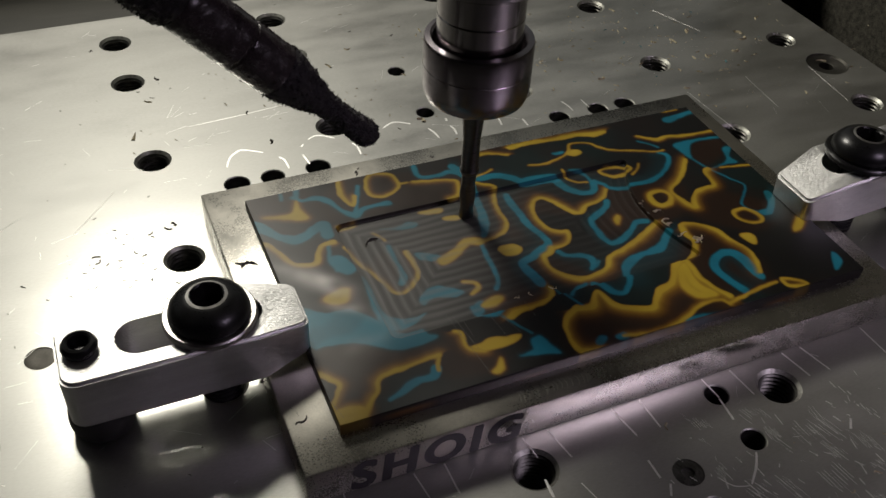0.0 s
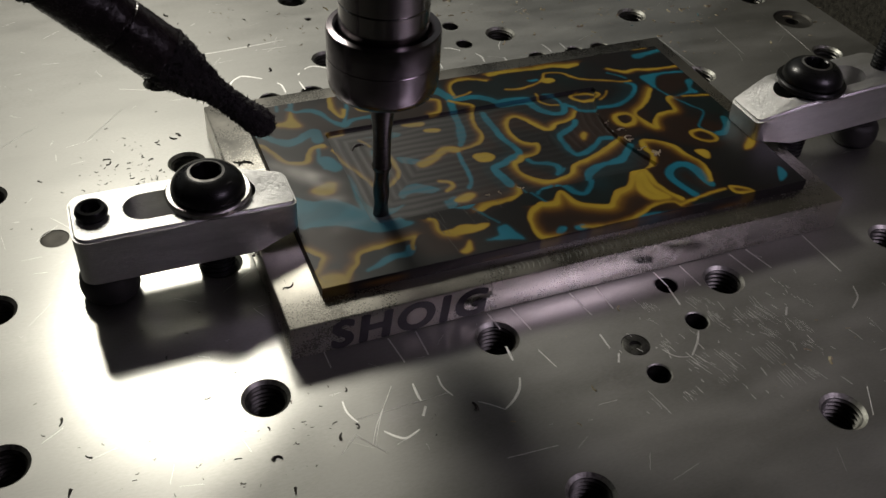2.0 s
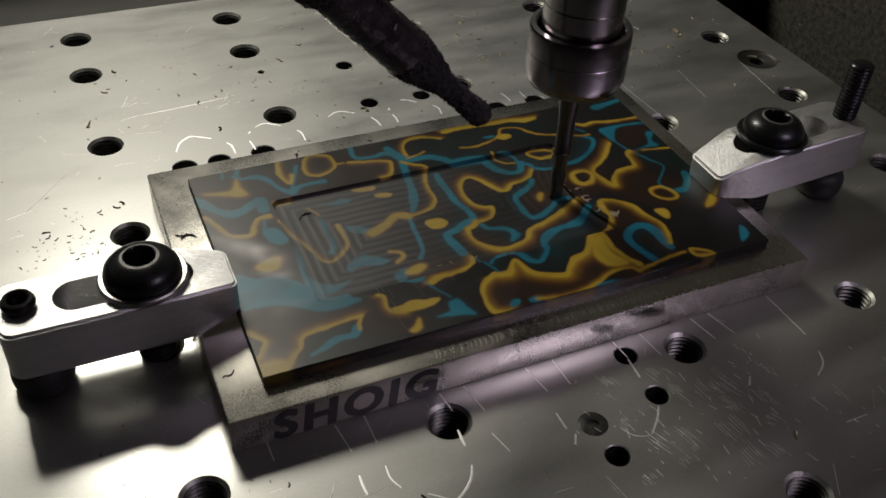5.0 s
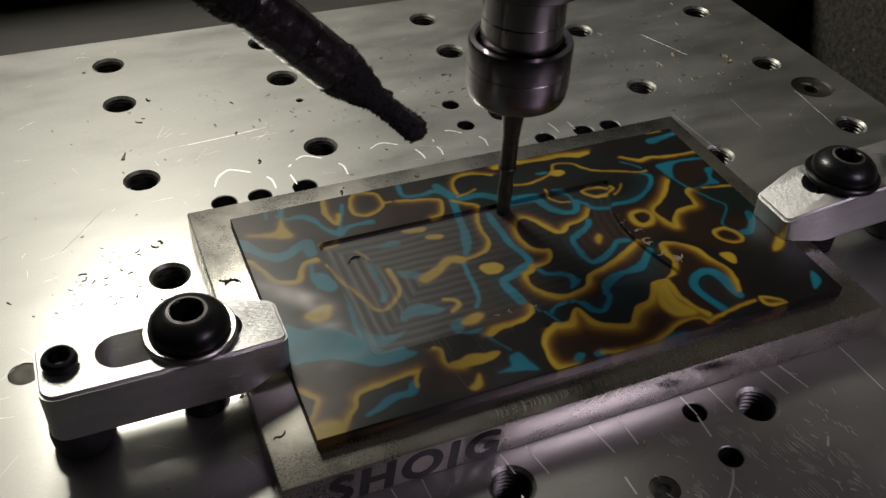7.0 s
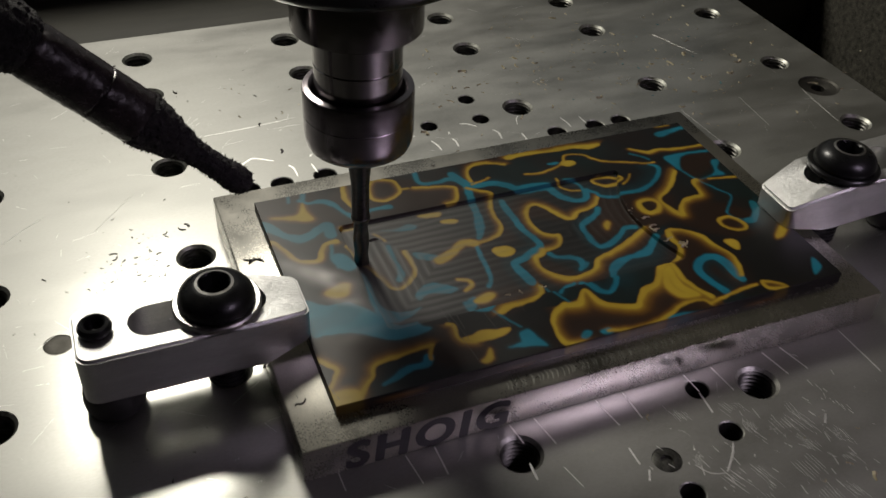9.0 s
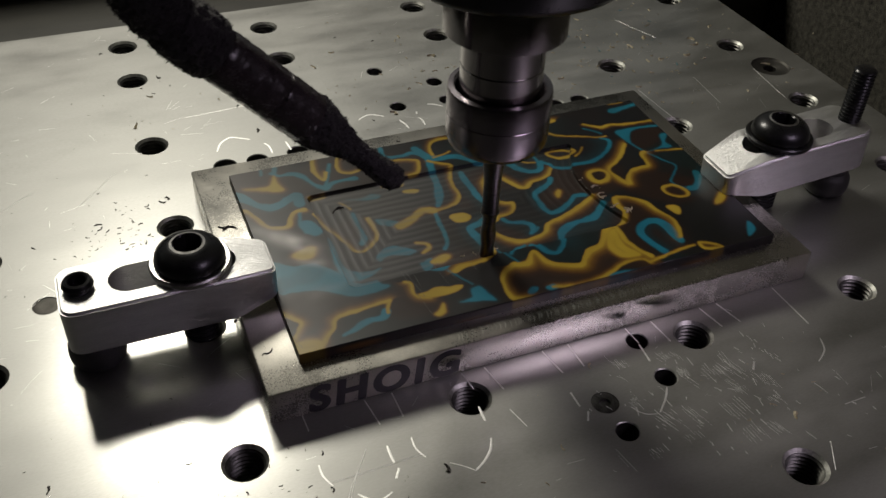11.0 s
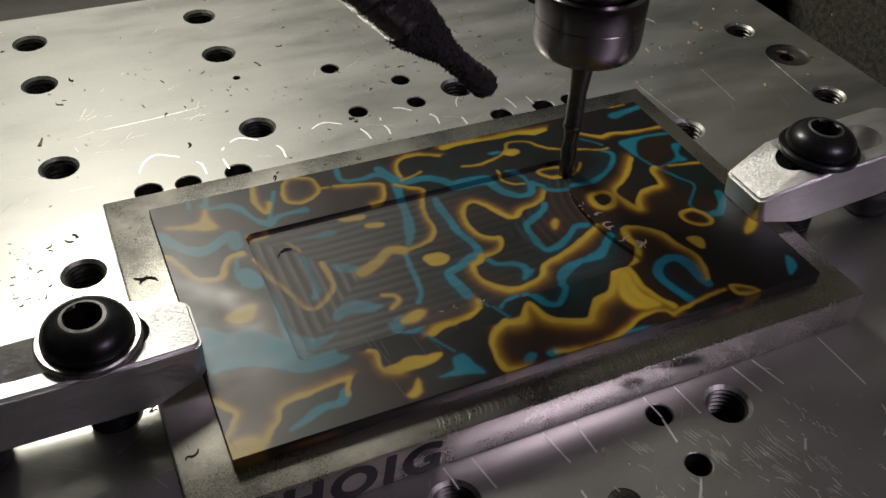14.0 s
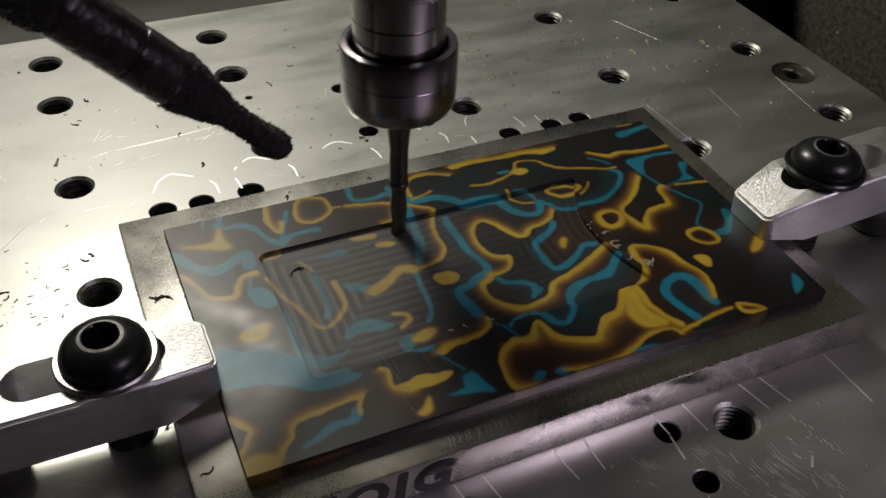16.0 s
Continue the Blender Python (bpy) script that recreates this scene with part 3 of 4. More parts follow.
def step(edge0, edge1, v):
    u = np.clip((v - edge0) / (edge1 - edge0), 0, 1)
    return (u * u * (3 - 2 * u))[..., None]


def tone(r, g, b):
    return np.array((r, g, b))


def blend(under, over, k):
    return under * (1 - k) + over * k


def soften(field, rounds):
    """Rounds the corners of a distance field."""
    field = np.minimum(field, 8.0)
    for _ in range(rounds):
        for axis in (0, 1):
            pad = np.pad(field, [(1, 1) if k == axis else (0, 0) for k in (0, 1)], mode="edge")
            field = (pad[:-2] + pad[1:-1] + pad[2:]) / 3 if axis == 0 else (pad[:, :-2] + pad[:, 1:-1] + pad[:, 2:]) / 3
    return field


for kind in ("yellow", "teal", "brown"):
    CORE[kind] = soften(CORE[kind], 1)
    FADE[kind] = soften(FADE[kind], 3)
mottle = wavy(0.16, 7)
colour = tone(0.0050, 0.0050, 0.0045) + np.zeros(PX.shape + (3,))
colour = blend(colour, tone(0.004, 0.011, 0.010), step(-0.1, 0.7, wavy(0.12, 11)) * 0.9)
colour = blend(colour, tone(0.010, 0.005, 0.003), step(0.0, 0.9, mottle) * 0.6)
colour = blend(colour, tone(0.020, 0.0085, 0.0035), (1 - step(0.0, 1.0, FADE["brown"])) * 0.8)
colour = blend(colour, tone(0.004, 0.021, 0.025), (1 - step(0.0, 1.0, FADE["teal"])) * 0.9)
# gold sinks through orange and brown into the dark
colour = blend(colour, tone(0.050, 0.020, 0.004), 1 - step(0.15, 1.0, FADE["yellow"]))
colour = blend(colour, tone(0.150, 0.072, 0.007), 1 - step(0.0, 0.6, FADE["yellow"]))
colour = blend(colour, tone(0.008, 0.150, 0.205), (1 - step(-0.35, 0.38, CORE["teal"])) * (0.78 + 0.22 * step(-0.6, 0.4, wavy(0.5, 77))))
colour = blend(colour, tone(0.27, 0.165, 0.013), (1 - step(-0.1, 0.32, FADE["yellow"])) * 0.85)
colour = blend(colour, tone(0.40, 0.29, 0.024), (1 - step(-0.5, 0.4, CORE["yellow"])) * (0.72 + 0.28 * step(-0.6, 0.5, wavy(0.42, 73))))
# wide patches sink back to brown in their middle
colour = blend(colour, tone(0.11, 0.05, 0.006), step(-1.2, -3.2, CORE["yellow"]) * 0.45)

# the milled pocket
POCKET_X0, POCKET_Y0, POCKET_Y1, POCKET_R = 25.7, 23.2, 61.4, 2.1
right = 96.9 + 0.0185 * (PY - 42.0) ** 2 * np.where(PY > 42, 1.0, 0.62)
qx, qy = np.maximum(POCKET_X0 - PX, PX - right), np.maximum(POCKET_Y0 - PY, PY - POCKET_Y1)
dist = np.where((qx > -POCKET_R) & (qy > -POCKET_R), np.hypot(qx + POCKET_R, qy + POCKET_R) - POCKET_R, np.maximum(qx, qy))
depth = np.where(dist < 0, 0.85 * np.clip(-dist / 0.2, 0, 1), 0.0)
lane = np.maximum(qx * 1.0, qy) + 0.10 * wavy(0.5, 29)
ridges = np.where(dist < -0.3, 0.045 * np.abs(np.sin(np.pi * lane / 2.2)), 0.0)
height = CAMO_Z - depth - ridges + 0.006 * wavy(0.35, 41)
# the cutter leaves the floor scuffed and pale, paler leftward by painted lamp glare
floor_mask = step(-0.1, -0.4, dist)
lanes = (0.5 + 0.5 * np.cos(2 * np.pi * lane / 2.2 + 0.6 * wavy(0.4, 33)))[..., None]
# veil of lamp glare put into the colour of the left half
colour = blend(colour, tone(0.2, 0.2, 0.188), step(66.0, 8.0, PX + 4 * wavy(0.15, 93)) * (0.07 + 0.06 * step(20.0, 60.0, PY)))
# scuffed lanes, plus glare painted into the floor's left
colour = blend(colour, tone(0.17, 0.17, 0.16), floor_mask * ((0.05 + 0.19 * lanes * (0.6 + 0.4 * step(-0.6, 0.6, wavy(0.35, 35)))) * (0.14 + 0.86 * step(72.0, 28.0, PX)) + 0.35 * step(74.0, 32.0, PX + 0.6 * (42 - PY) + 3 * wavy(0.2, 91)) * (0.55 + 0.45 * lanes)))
# dust lies smeared beside the pocket
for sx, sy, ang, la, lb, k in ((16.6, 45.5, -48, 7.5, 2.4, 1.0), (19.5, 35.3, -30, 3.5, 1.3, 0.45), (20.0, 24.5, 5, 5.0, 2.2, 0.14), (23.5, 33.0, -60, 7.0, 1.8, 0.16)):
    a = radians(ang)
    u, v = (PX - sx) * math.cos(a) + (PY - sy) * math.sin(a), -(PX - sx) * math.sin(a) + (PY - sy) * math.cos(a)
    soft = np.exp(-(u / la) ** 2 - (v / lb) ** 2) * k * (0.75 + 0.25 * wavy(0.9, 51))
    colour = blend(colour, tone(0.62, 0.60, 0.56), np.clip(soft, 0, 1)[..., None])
ny, nx = PX.shape
verts = np.stack([PX, PY, height], -1).reshape(-1, 3)
ids = np.arange(nx * ny).reshape(ny, nx)
quads = np.stack([ids[:-1, :-1], ids[:-1, 1:], ids[1:, 1:], ids[1:, :-1]], -1).reshape(-1, 4)
# chamfer and side skirt down to the plate, coloured darker than the top
loop = np.concatenate([ids[0, :-1], ids[:-1, -1], ids[-1, :0:-1], ids[:0:-1, 0]])
count = len(loop)
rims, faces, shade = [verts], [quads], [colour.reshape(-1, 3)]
last, total = loop, len(verts)
outward = np.zeros((count, 2))
lx, ly = verts[loop, 0], verts[loop, 1]
outward[:, 0] = np.where(lx > GX[-1] - 0.01, 1, np.where(lx < GX[0] + 0.01, -1, 0))
outward[:, 1] = np.where(ly > GY[-1] - 0.01, 1, np.where(ly < GY[0] + 0.01, -1, 0))
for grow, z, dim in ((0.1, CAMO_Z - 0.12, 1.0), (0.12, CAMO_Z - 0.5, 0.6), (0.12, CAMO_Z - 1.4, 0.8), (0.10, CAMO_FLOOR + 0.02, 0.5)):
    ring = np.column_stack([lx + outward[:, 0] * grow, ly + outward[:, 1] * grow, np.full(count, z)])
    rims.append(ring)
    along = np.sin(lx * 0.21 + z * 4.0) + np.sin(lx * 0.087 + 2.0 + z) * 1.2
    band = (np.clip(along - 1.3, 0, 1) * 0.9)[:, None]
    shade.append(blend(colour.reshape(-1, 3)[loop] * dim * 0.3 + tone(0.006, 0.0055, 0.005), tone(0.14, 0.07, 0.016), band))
    cur = np.arange(total, total + count)
    nxt, lnx = np.roll(cur, -1), np.roll(last, -1)
    faces.append(np.stack([last, cur, nxt, lnx], -1))
    last, total = cur, total + count
mesh = bpy.data.meshes.new("panel")
all_faces = np.concatenate(faces)
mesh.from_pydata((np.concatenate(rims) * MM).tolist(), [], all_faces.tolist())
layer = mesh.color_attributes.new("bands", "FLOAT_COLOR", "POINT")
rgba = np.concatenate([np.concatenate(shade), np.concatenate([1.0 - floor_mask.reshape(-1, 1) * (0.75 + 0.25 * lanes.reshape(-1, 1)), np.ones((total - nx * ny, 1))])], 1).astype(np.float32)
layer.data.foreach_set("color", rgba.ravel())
mesh.polygons.foreach_set("use_smooth", np.ones(len(mesh.polygons), dtype=bool))
mesh.set_sharp_from_angle(angle=radians(38))

CAMO, nodes, links, shader = material("swirled_resin")
attr = nodes.new("ShaderNodeVertexColor")
attr.layer_name = "bands"
grain = noise_node(nodes, links, 1400, 4.0)
cloud = noise_node(nodes, links, 70, 4.0)
mixc = nodes.new("ShaderNodeMix")
mixc.data_type, mixc.blend_type = "RGBA", "MULTIPLY"
mixc.inputs[0].default_value = 0.35
links.new(attr.outputs[0], mixc.inputs[6])
links.new(ramp(nodes, links, cloud.outputs[0], [(0.3, 0.55), (0.7, 1.0)]).outputs[0], mixc.inputs[7])
links.new(mixc.outputs[2], shader.inputs["Base Color"])
milled = nodes.new("ShaderNodeMath")
milled.operation, milled.inputs[1].default_value = "MULTIPLY_ADD", -0.16
links.new(attr.outputs[1], milled.inputs[0])
smoothed = nodes.new("ShaderNodeMath")
smoothed.operation = "ADD"
smoothed.inputs[1].default_value = 0.16
links.new(ramp(nodes, links, cloud.outputs[0], [(0.3, 0.30), (0.72, 0.43)]).outputs[0], milled.inputs[2])
links.new(milled.outputs[0], smoothed.inputs[0])
links.new(smoothed.outputs[0], shader.inputs["Roughness"])
shader.inputs["Specular IOR Level"].default_value = 0.31
shader.inputs["Coat Weight"].default_value, shader.inputs["Coat Roughness"].default_value = 0.0, 0.42
bump = nodes.new("ShaderNodeBump")
bump.inputs["Strength"].default_value, bump.inputs["Distance"].default_value = 0.12, 0.00005
links.new(grain.outputs[0], bump.inputs["Height"])
links.new(bump.outputs[0], shader.inputs["Normal"])
mesh.materials.append(CAMO)
panel = new("panel", mesh)
panel.parent = sheet


# ---------------------------------------------------------------- clamps
def socket_screw(parent, x, y, z, ring=STEEL, told="worn steel washer"):
    """A button-head screw with a hexagon socket, on its washer, with its shank."""
    part("washer", lathe([(a * MM, b * MM) for a, b in ((4.2, 0), (8.6, 0), (8.9, 0.25), (8.9, 1.2), (8.6, 1.5), (4.2, 1.5))], 56, closed=True), ring, parent, told, pose(x * MM, y * MM, z * MM))
    prof = [(4.1, 0), (7.5, 0), (7.75, 0.3)] + [(7.75 * math.cos(a) ** 0.8, 0.4 + 4.6 * math.sin(a)) for a in [radians(6 + 58 * i / 9) for i in range(10)]]
    top = prof[-1][1]
    bm = lathe([(a * MM, b * MM) for a, b in prof], 56)
    edge = [e for e in bm.edges if e.is_boundary and min(v.co.z for v in e.verts) > (top - 0.01) * MM]
    rim = sorted({v for e in edge for v in e.verts}, key=lambda v: math.atan2(v.co.y, v.co.x))
    hexr = 2.9
    def hex_at(a):
        k = (a + math.pi / 6) % (math.pi / 3) - math.pi / 6
        return hexr / math.cos(k)
    loops = [rim]
    for zz, grow in ((top + 0.05, 1.12), (top - 0.25, 1.0), (top - 3.6, 1.0)):
        ring = []
        for v in rim:
            a = math.atan2(v.co.y, v.co.x)
            q = hex_at(a) * grow if grow == 1.0 else max(hex_at(a), hexr * grow)
            ring.append(bm.verts.new((q * math.cos(a) * MM, q * math.sin(a) * MM, zz * MM)))
        loops.append(ring)
    for a, b in zip(loops, loops[1:]):
        for i in range(len(rim)):
            j = (i + 1) % len(rim)
            bm.faces.new((a[i], a[j], b[j], b[i]))
    bm.faces.new(loops[-1])
    head = part("screw_head", bm, BLACKOX, parent, "black button-head screw", pose(x * MM, y * MM, (z + 1.5) * MM))
    part("socket_rim", lathe([(a * MM, b * MM) for a, b in ((3.35, 0), (3.9, -0.16), (3.95, -0.26), (3.3, -0.3))], 40, closed=True), STEEL, head, "bare worn metal round the socket", pose(0, 0, (top + 0.16) * MM))
    part("shank", thread(4.0 * MM, 0.4 * MM, z * MM, 1.25 * MM, 32), BLACKOX, parent, "black threaded shank", pose(x * MM, y * MM, 0))


def clamp_body(z0, z1, tip0, tip1, rc=2.2, back_x=-26.5, tip_x=17.6):
    """Plan along +x towards the nose: slotted bar whose narrowed nose is cut away above and below."""
    bm = bmesh.new()
    hw, nose_w, nose_x = 8.2, 5.9, 7.2
    outline = []
    for cx, cy, a0 in ((back_x + rc, hw - rc, 90), (back_x + rc, -hw + rc, 180)):
        outline += [(cx + rc * math.cos(radians(a0 + 18 * i)), cy + rc * math.sin(radians(a0 + 18 * i))) for i in range(6)]
    outline += [(nose_x, -hw), (tip_x - 1.3, -nose_w - 0.3), (tip_x - 0.4, -nose_w + 0.3), (tip_x, -nose_w + 1.2), (tip_x, nose_w - 1.2), (tip_x - 0.4, nose_w - 0.3), (tip_x - 1.3, nose_w + 0.3), (nose_x, hw)]
    sr, s0, s1 = 4.45, -13.2, 5.4
    slot = [(s1 + sr * math.cos(radians(-90 + 15 * i)), sr * math.sin(radians(-90 + 15 * i))) for i in range(13)]
    slot += [(s0 + sr * math.cos(radians(90 + 15 * i)), sr * math.sin(radians(90 + 15 * i))) for i in range(13)]
    rings = []
    for zz in (z1, z0):
        loops, edges = [], []
        for run in (outline, slot):
            ring = [bm.verts.new((x * MM, y * MM, zz * MM)) for x, y in run]
            edges += [bm.edges.new((ring[i], ring[(i + 1) % len(ring)])) for i in range(len(ring))]
            loops.append(ring)
        bmesh.ops.triangle_fill(bm, use_beauty=True, use_dissolve=False, edges=edges)
        rings.append(loops)
    for a, b in zip(*rings):
        for i in range(len(a)):
            j = (i + 1) % len(a)
            bm.faces.new((a[i], b[i], b[j], a[j]))
    bmesh.ops.recalc_face_normals(bm, faces=bm.faces)
    for (xa, za), (xb, zb), up in (((nose_x, z1), (tip_x, tip1), 1), ((nose_x + 1.3, z0), (tip_x - 1.0, tip0), -1)):
        flat = Vector((-(zb - za), 0, xb - xa)).normalized() * up
        bmesh.ops.bisect_plane(bm, geom=bm.verts[:] + bm.edges[:] + bm.faces[:], dist=1e-7, plane_co=Vector((xa * MM, 0, za * MM)), plane_no=flat, clear_outer=True)
        open_edges = [e for e in bm.edges if e.is_boundary]
        bmesh.ops.triangle_fill(bm, use_beauty=True, use_dissolve=False, edges=open_edges)
    bmesh.ops.recalc_face_normals(bm, faces=bm.faces)
    bmesh.ops.dissolve_limit(bm, angle_limit=0.01, verts=bm.verts[:], edges=bm.edges[:])
    sharp = [e for e in bm.edges if len(e.link_faces) == 2 and e.calc_face_angle() > 0.6 and not all(abs(v.co.y) < 4.5 * MM and v.co.x < 10 * MM and v.co.x > -17.7 * MM for v in e.verts) and max(v.co.z for v in e.verts) > (z0 + 3) * MM]
    bmesh.ops.bevel(bm, geom=sharp, offset=0.6 * MM, segments=3, affect="EDGES", clamp_overlap=True)
    return bm


def step_clamp(x, y, turn, label, jack_top, rc, back_x, tilt=0.0):
    c = thing("toe_clamp", x * MM, y * MM, 0, label, "clamp", "toe clamps", turn=turn)
    part("body", clamp_body(9.6, 21.0, CAMO_Z + 0.02, 19.2 if tilt == 0 else 17.5, rc, back_x, 17.6 if tilt == 0 else 19.0), CLAMP, c, "machined aluminium clamp bar with a slot", pose(17.6 * MM, 0, CAMO_Z * MM) @ pose(0, 0, 0, 0, tilt, 0) @ pose(-17.6 * MM, 0, -CAMO_Z * MM))
    lift = 17.6 * math.tan(radians(tilt))
    socket_screw(c, 0, 0, 21.0 + lift, *((STEEL, "worn steel washer") if tilt == 0 else (BLACKOX, "dark washer")))
    part("foot", lathe([(a * MM, b * MM) for a, b in ((0, 0), (4.9, 0), (5.7, 0.7), (6.2, 2.2), (6.3, 3.6), (6.1, 5.4), (5.5, 6.6), (4.6, 7.2), (4.2, 9.6 + 2.4 * lift), (0, 9.6 + 2.4 * lift))], 40), RUBBER, c, "black rubber foot", pose(-23.0 * MM, 0, 0))
    if jack_top < 30:
        prof = [(0, 21.0), (2.8, 21.0), (3.15, 21.5), (3.35, 22.2), (3.25, jack_top - 0.7), (2.85, jack_top - 0.1), (2.3, jack_top + 0.1), (1.9, jack_top - 0.2), (1.85, jack_top - 2.0), (0, jack_top - 2.0)]
        part("jack_screw", lathe([(a * MM, (b if b != 21.0 else 20.9) * MM) for a, b in prof], 36), BLACKOX, c, "black socket jack screw", pose(-23.6 * MM, 0, 0))
    else:
        part("jack_screw", thread(3.0 * MM, 20.9 * MM, jack_top * MM, 1.0 * MM, 30, 0.1), BLACKOX, c, "long black threaded jack screw", pose(-23.6 * MM, 0, lift * MM))
    return c


clamp = step_clamp(-7.8, 32.6, 0, "silver aluminium toe clamp with black button-head screw on the bed", 23.4, 3.2, -28.2)
clamp_b = step_clamp(149.3, 31.0, 180, "silver aluminium toe clamp with a tall threaded jack screw", 38.0, 4.6, -27.5, 3.8)

# ---------------------------------------------------------------- spindle with collet nut and cutter, nozzle riding along
TIP_Z = CAMO_Z - 0.9
spindle = thing("milling_spindle", 0, 0, 0, "dark steel milling spindle with collet nut and thin cutter", "spindle")
part("collet_nut", lathe([(a * MM, b * MM) for a, b in ((2.9, 33.6), (5.4, 32.9), (9.6, 32.7), (10.7, 33.5), (11.2, 34.8), (11.4, 36.5), (11.4, 39.0), (11.4, 40.8), (11.32, 40.9), (11.4, 41.0), (11.4, 46.2), (11.2, 46.8), (10.1, 47.0), (9.6, 46.5), (9.4, 43.0), (8.7, 42.5))], 72), NUT, spindle, "dark ground steel collet nut")
part("spindle_neck", lathe([(a * MM, b * MM) for a, b in ((8.8, 42.0), (8.9, 52.0), (8.7, 52.2), (8.9, 52.4), (8.9, 59.2), (12.0, 59.4), (12.9, 60.0), (12.9, 70.0), (12.4, 71.5))], 64), NECK, spindle, "bright turned spindle neck")
part("spindle_nose", lathe([(a * MM, b * MM) for a, b in ((9, 71.4), (19.0, 71.4), (21.0, 71.8), (23.5, 73.0), (24.5, 74.5), (24.5, 80.0), (27.5, 82.0), (27.5, 150.0), (0, 150.0))], 72), BLACKOX, spindle, "black spindle housing")
cutter = part("cutter", lathe([(a * MM, b * MM) for a, b in ((0, 12.5), (1.95, 12.5), (2.15, 12.8), (2.2, 13.6), (1.95, 14.0), (2.0, 22.0), (2.55, 28.0), (2.9, 33.6), (0, 33.6))], 40), TOOL, spindle, "thin carbide cutter shank")


def flutes():
    bm = bmesh.new()
    n, steps, rings = 32, 40, []
    for s in range(steps + 1):
        h, ring = 12.6 * s / steps, []
        for i in range(n):
            a = 2 * math.pi * i / n
            r = 1.72 + 0.13 * math.cos(2 * (a - 0.42 * h))
            ring.append(bm.verts.new((r * math.cos(a) * MM, r * math.sin(a) * MM, h * MM)))
        rings.append(ring)
    for a, b in zip(rings, rings[1:]):
        for i in range(n):
            bm.faces.new((a[i], a[(i + 1) % n], b[(i + 1) % n], b[i]))
    bm.faces.new(rings[0][::-1])
    bm.faces.new(rings[-1])
    return bm


part("flute", flutes(), TOOL, cutter, "spiral cutting flutes")


def crusted(profile, n, amount, seed, m=None):
    """A turned tube whose skin is rough with clinging dust."""
    bm = lathe([(a * MM, b * MM) for a, b in profile], n)
    rnd = random.Random(seed)
    for v in bm.verts:
        r = math.hypot(v.co.x, v.co.y)
        if r > 1e-6:
            k = 1 + amount * MM / r * (noise.noise(v.co * 900 + Vector((seed, 0, 0))) + 0.9 * noise.noise(v.co * 2600) + 0.5 * rnd.random() * max(0, noise.noise(v.co * 300)))
            v.co.x *= k
            v.co.y *= k
    return bm


def dense(profile, step=0.35):
    out = [profile[0]]
    for (r0, h0), (r1, h1) in zip(profile, profile[1:]):
        k = max(1, int(math.hypot(r1 - r0, h1 - h0) / step))
        out += [(r0 + (r1 - r0) * i / k, h0 + (h1 - h0) * i / k) for i in range(1, k + 1)]
    return out


def fuzz(profile, count, seed, length=0.7):
    """Fine fibres of dust that stand off the tube, as thin slivers."""
    bm, rnd = bmesh.new(), random.Random(seed)
    spans = [(a, b) for a, b in zip(profile, profile[1:]) if b[1] > a[1]]
    for _ in range(count):
        a, b = rnd.choices(spans, [s[1][1] - s[0][1] for s in spans])[0]
        u, th = rnd.random(), rnd.random() * 2 * math.pi
        r, h = a[0] + (b[0] - a[0]) * u, a[1] + (b[1] - a[1]) * u
        l = length * rnd.random() ** 2 + 0.12
        out = Vector((math.cos(th), math.sin(th), rnd.uniform(-0.5, 0.5))).normalized()
        p = Vector((r * math.cos(th), r * math.sin(th), h)) - out * 0.15
        sidev = out.cross(Vector((rnd.random() - 0.5, rnd.random() - 0.5, rnd.random()))).normalized() * rnd.uniform(0.08, 0.22)
        other = out.cross(sidev)
        tip = p + out * (l + 0.15) + sidev * rnd.uniform(-1.5, 1.5)
        vs = [bm.verts.new(q * MM) for q in (p + sidev, p - sidev * 0.6 + other, p - sidev * 0.6 - other, tip)]
        for f in ((0, 1, 3), (1, 2, 3), (2, 0, 3)):
            bm.faces.new([vs[i] for i in f])
    return bm


nozzle = thing("air_nozzle", 0, 0, 0, "black dust-covered jointed air nozzle hanging beside the spindle", "nozzle")
AXIS = Vector((-0.717, 0.058, 0.725)).normalized()
TILT_M = Matrix.Translation((0, 0, 0)) @ AXIS.to_track_quat("Z", "Y").to_matrix().to_4x4()
SPOUT = [(0.00, -3.2), (1.43, -2.8), (2.44, -1.6), (2.77, 0), (2.65, 2.4), (2.35, 5.0), (2.40, 9.0), (2.65, 12.0)]
CONE = [(2.70, 12.0), (3.05, 13.0), (4.55, 18.5), (5.05, 20.5), (5.20, 23.0)]
TUBE = [(5.15, 23.0), (5.20, 23.3), (5.20, 31.4), (5.02, 31.6), (5.02, 31.9), (5.20, 32.1), (5.25, 44.0), (5.0, 45.0)]
JOINT = [(4.9, 45.0), (5.7, 46.5), (6.0, 50.0), (5.8, 54.0), (5.1, 56.5)]
ARM = [(5.0, -1.0), (5.8, 1.0), (6.2, 5.0), (5.9, 11.0), (5.4, 15.0), (6.2, 18.0), (6.4, 25.0), (5.9, 33.0), (5.9, 90.0), (0.00, 90.0)]
BEND = TILT_M @ pose(0, 0, 56.0 * MM) @ (TILT_M.inverted().to_3x3().to_4x4() @ Matrix.Rotation(radians(17), 4, "Y") @ TILT_M.to_3x3().to_4x4())
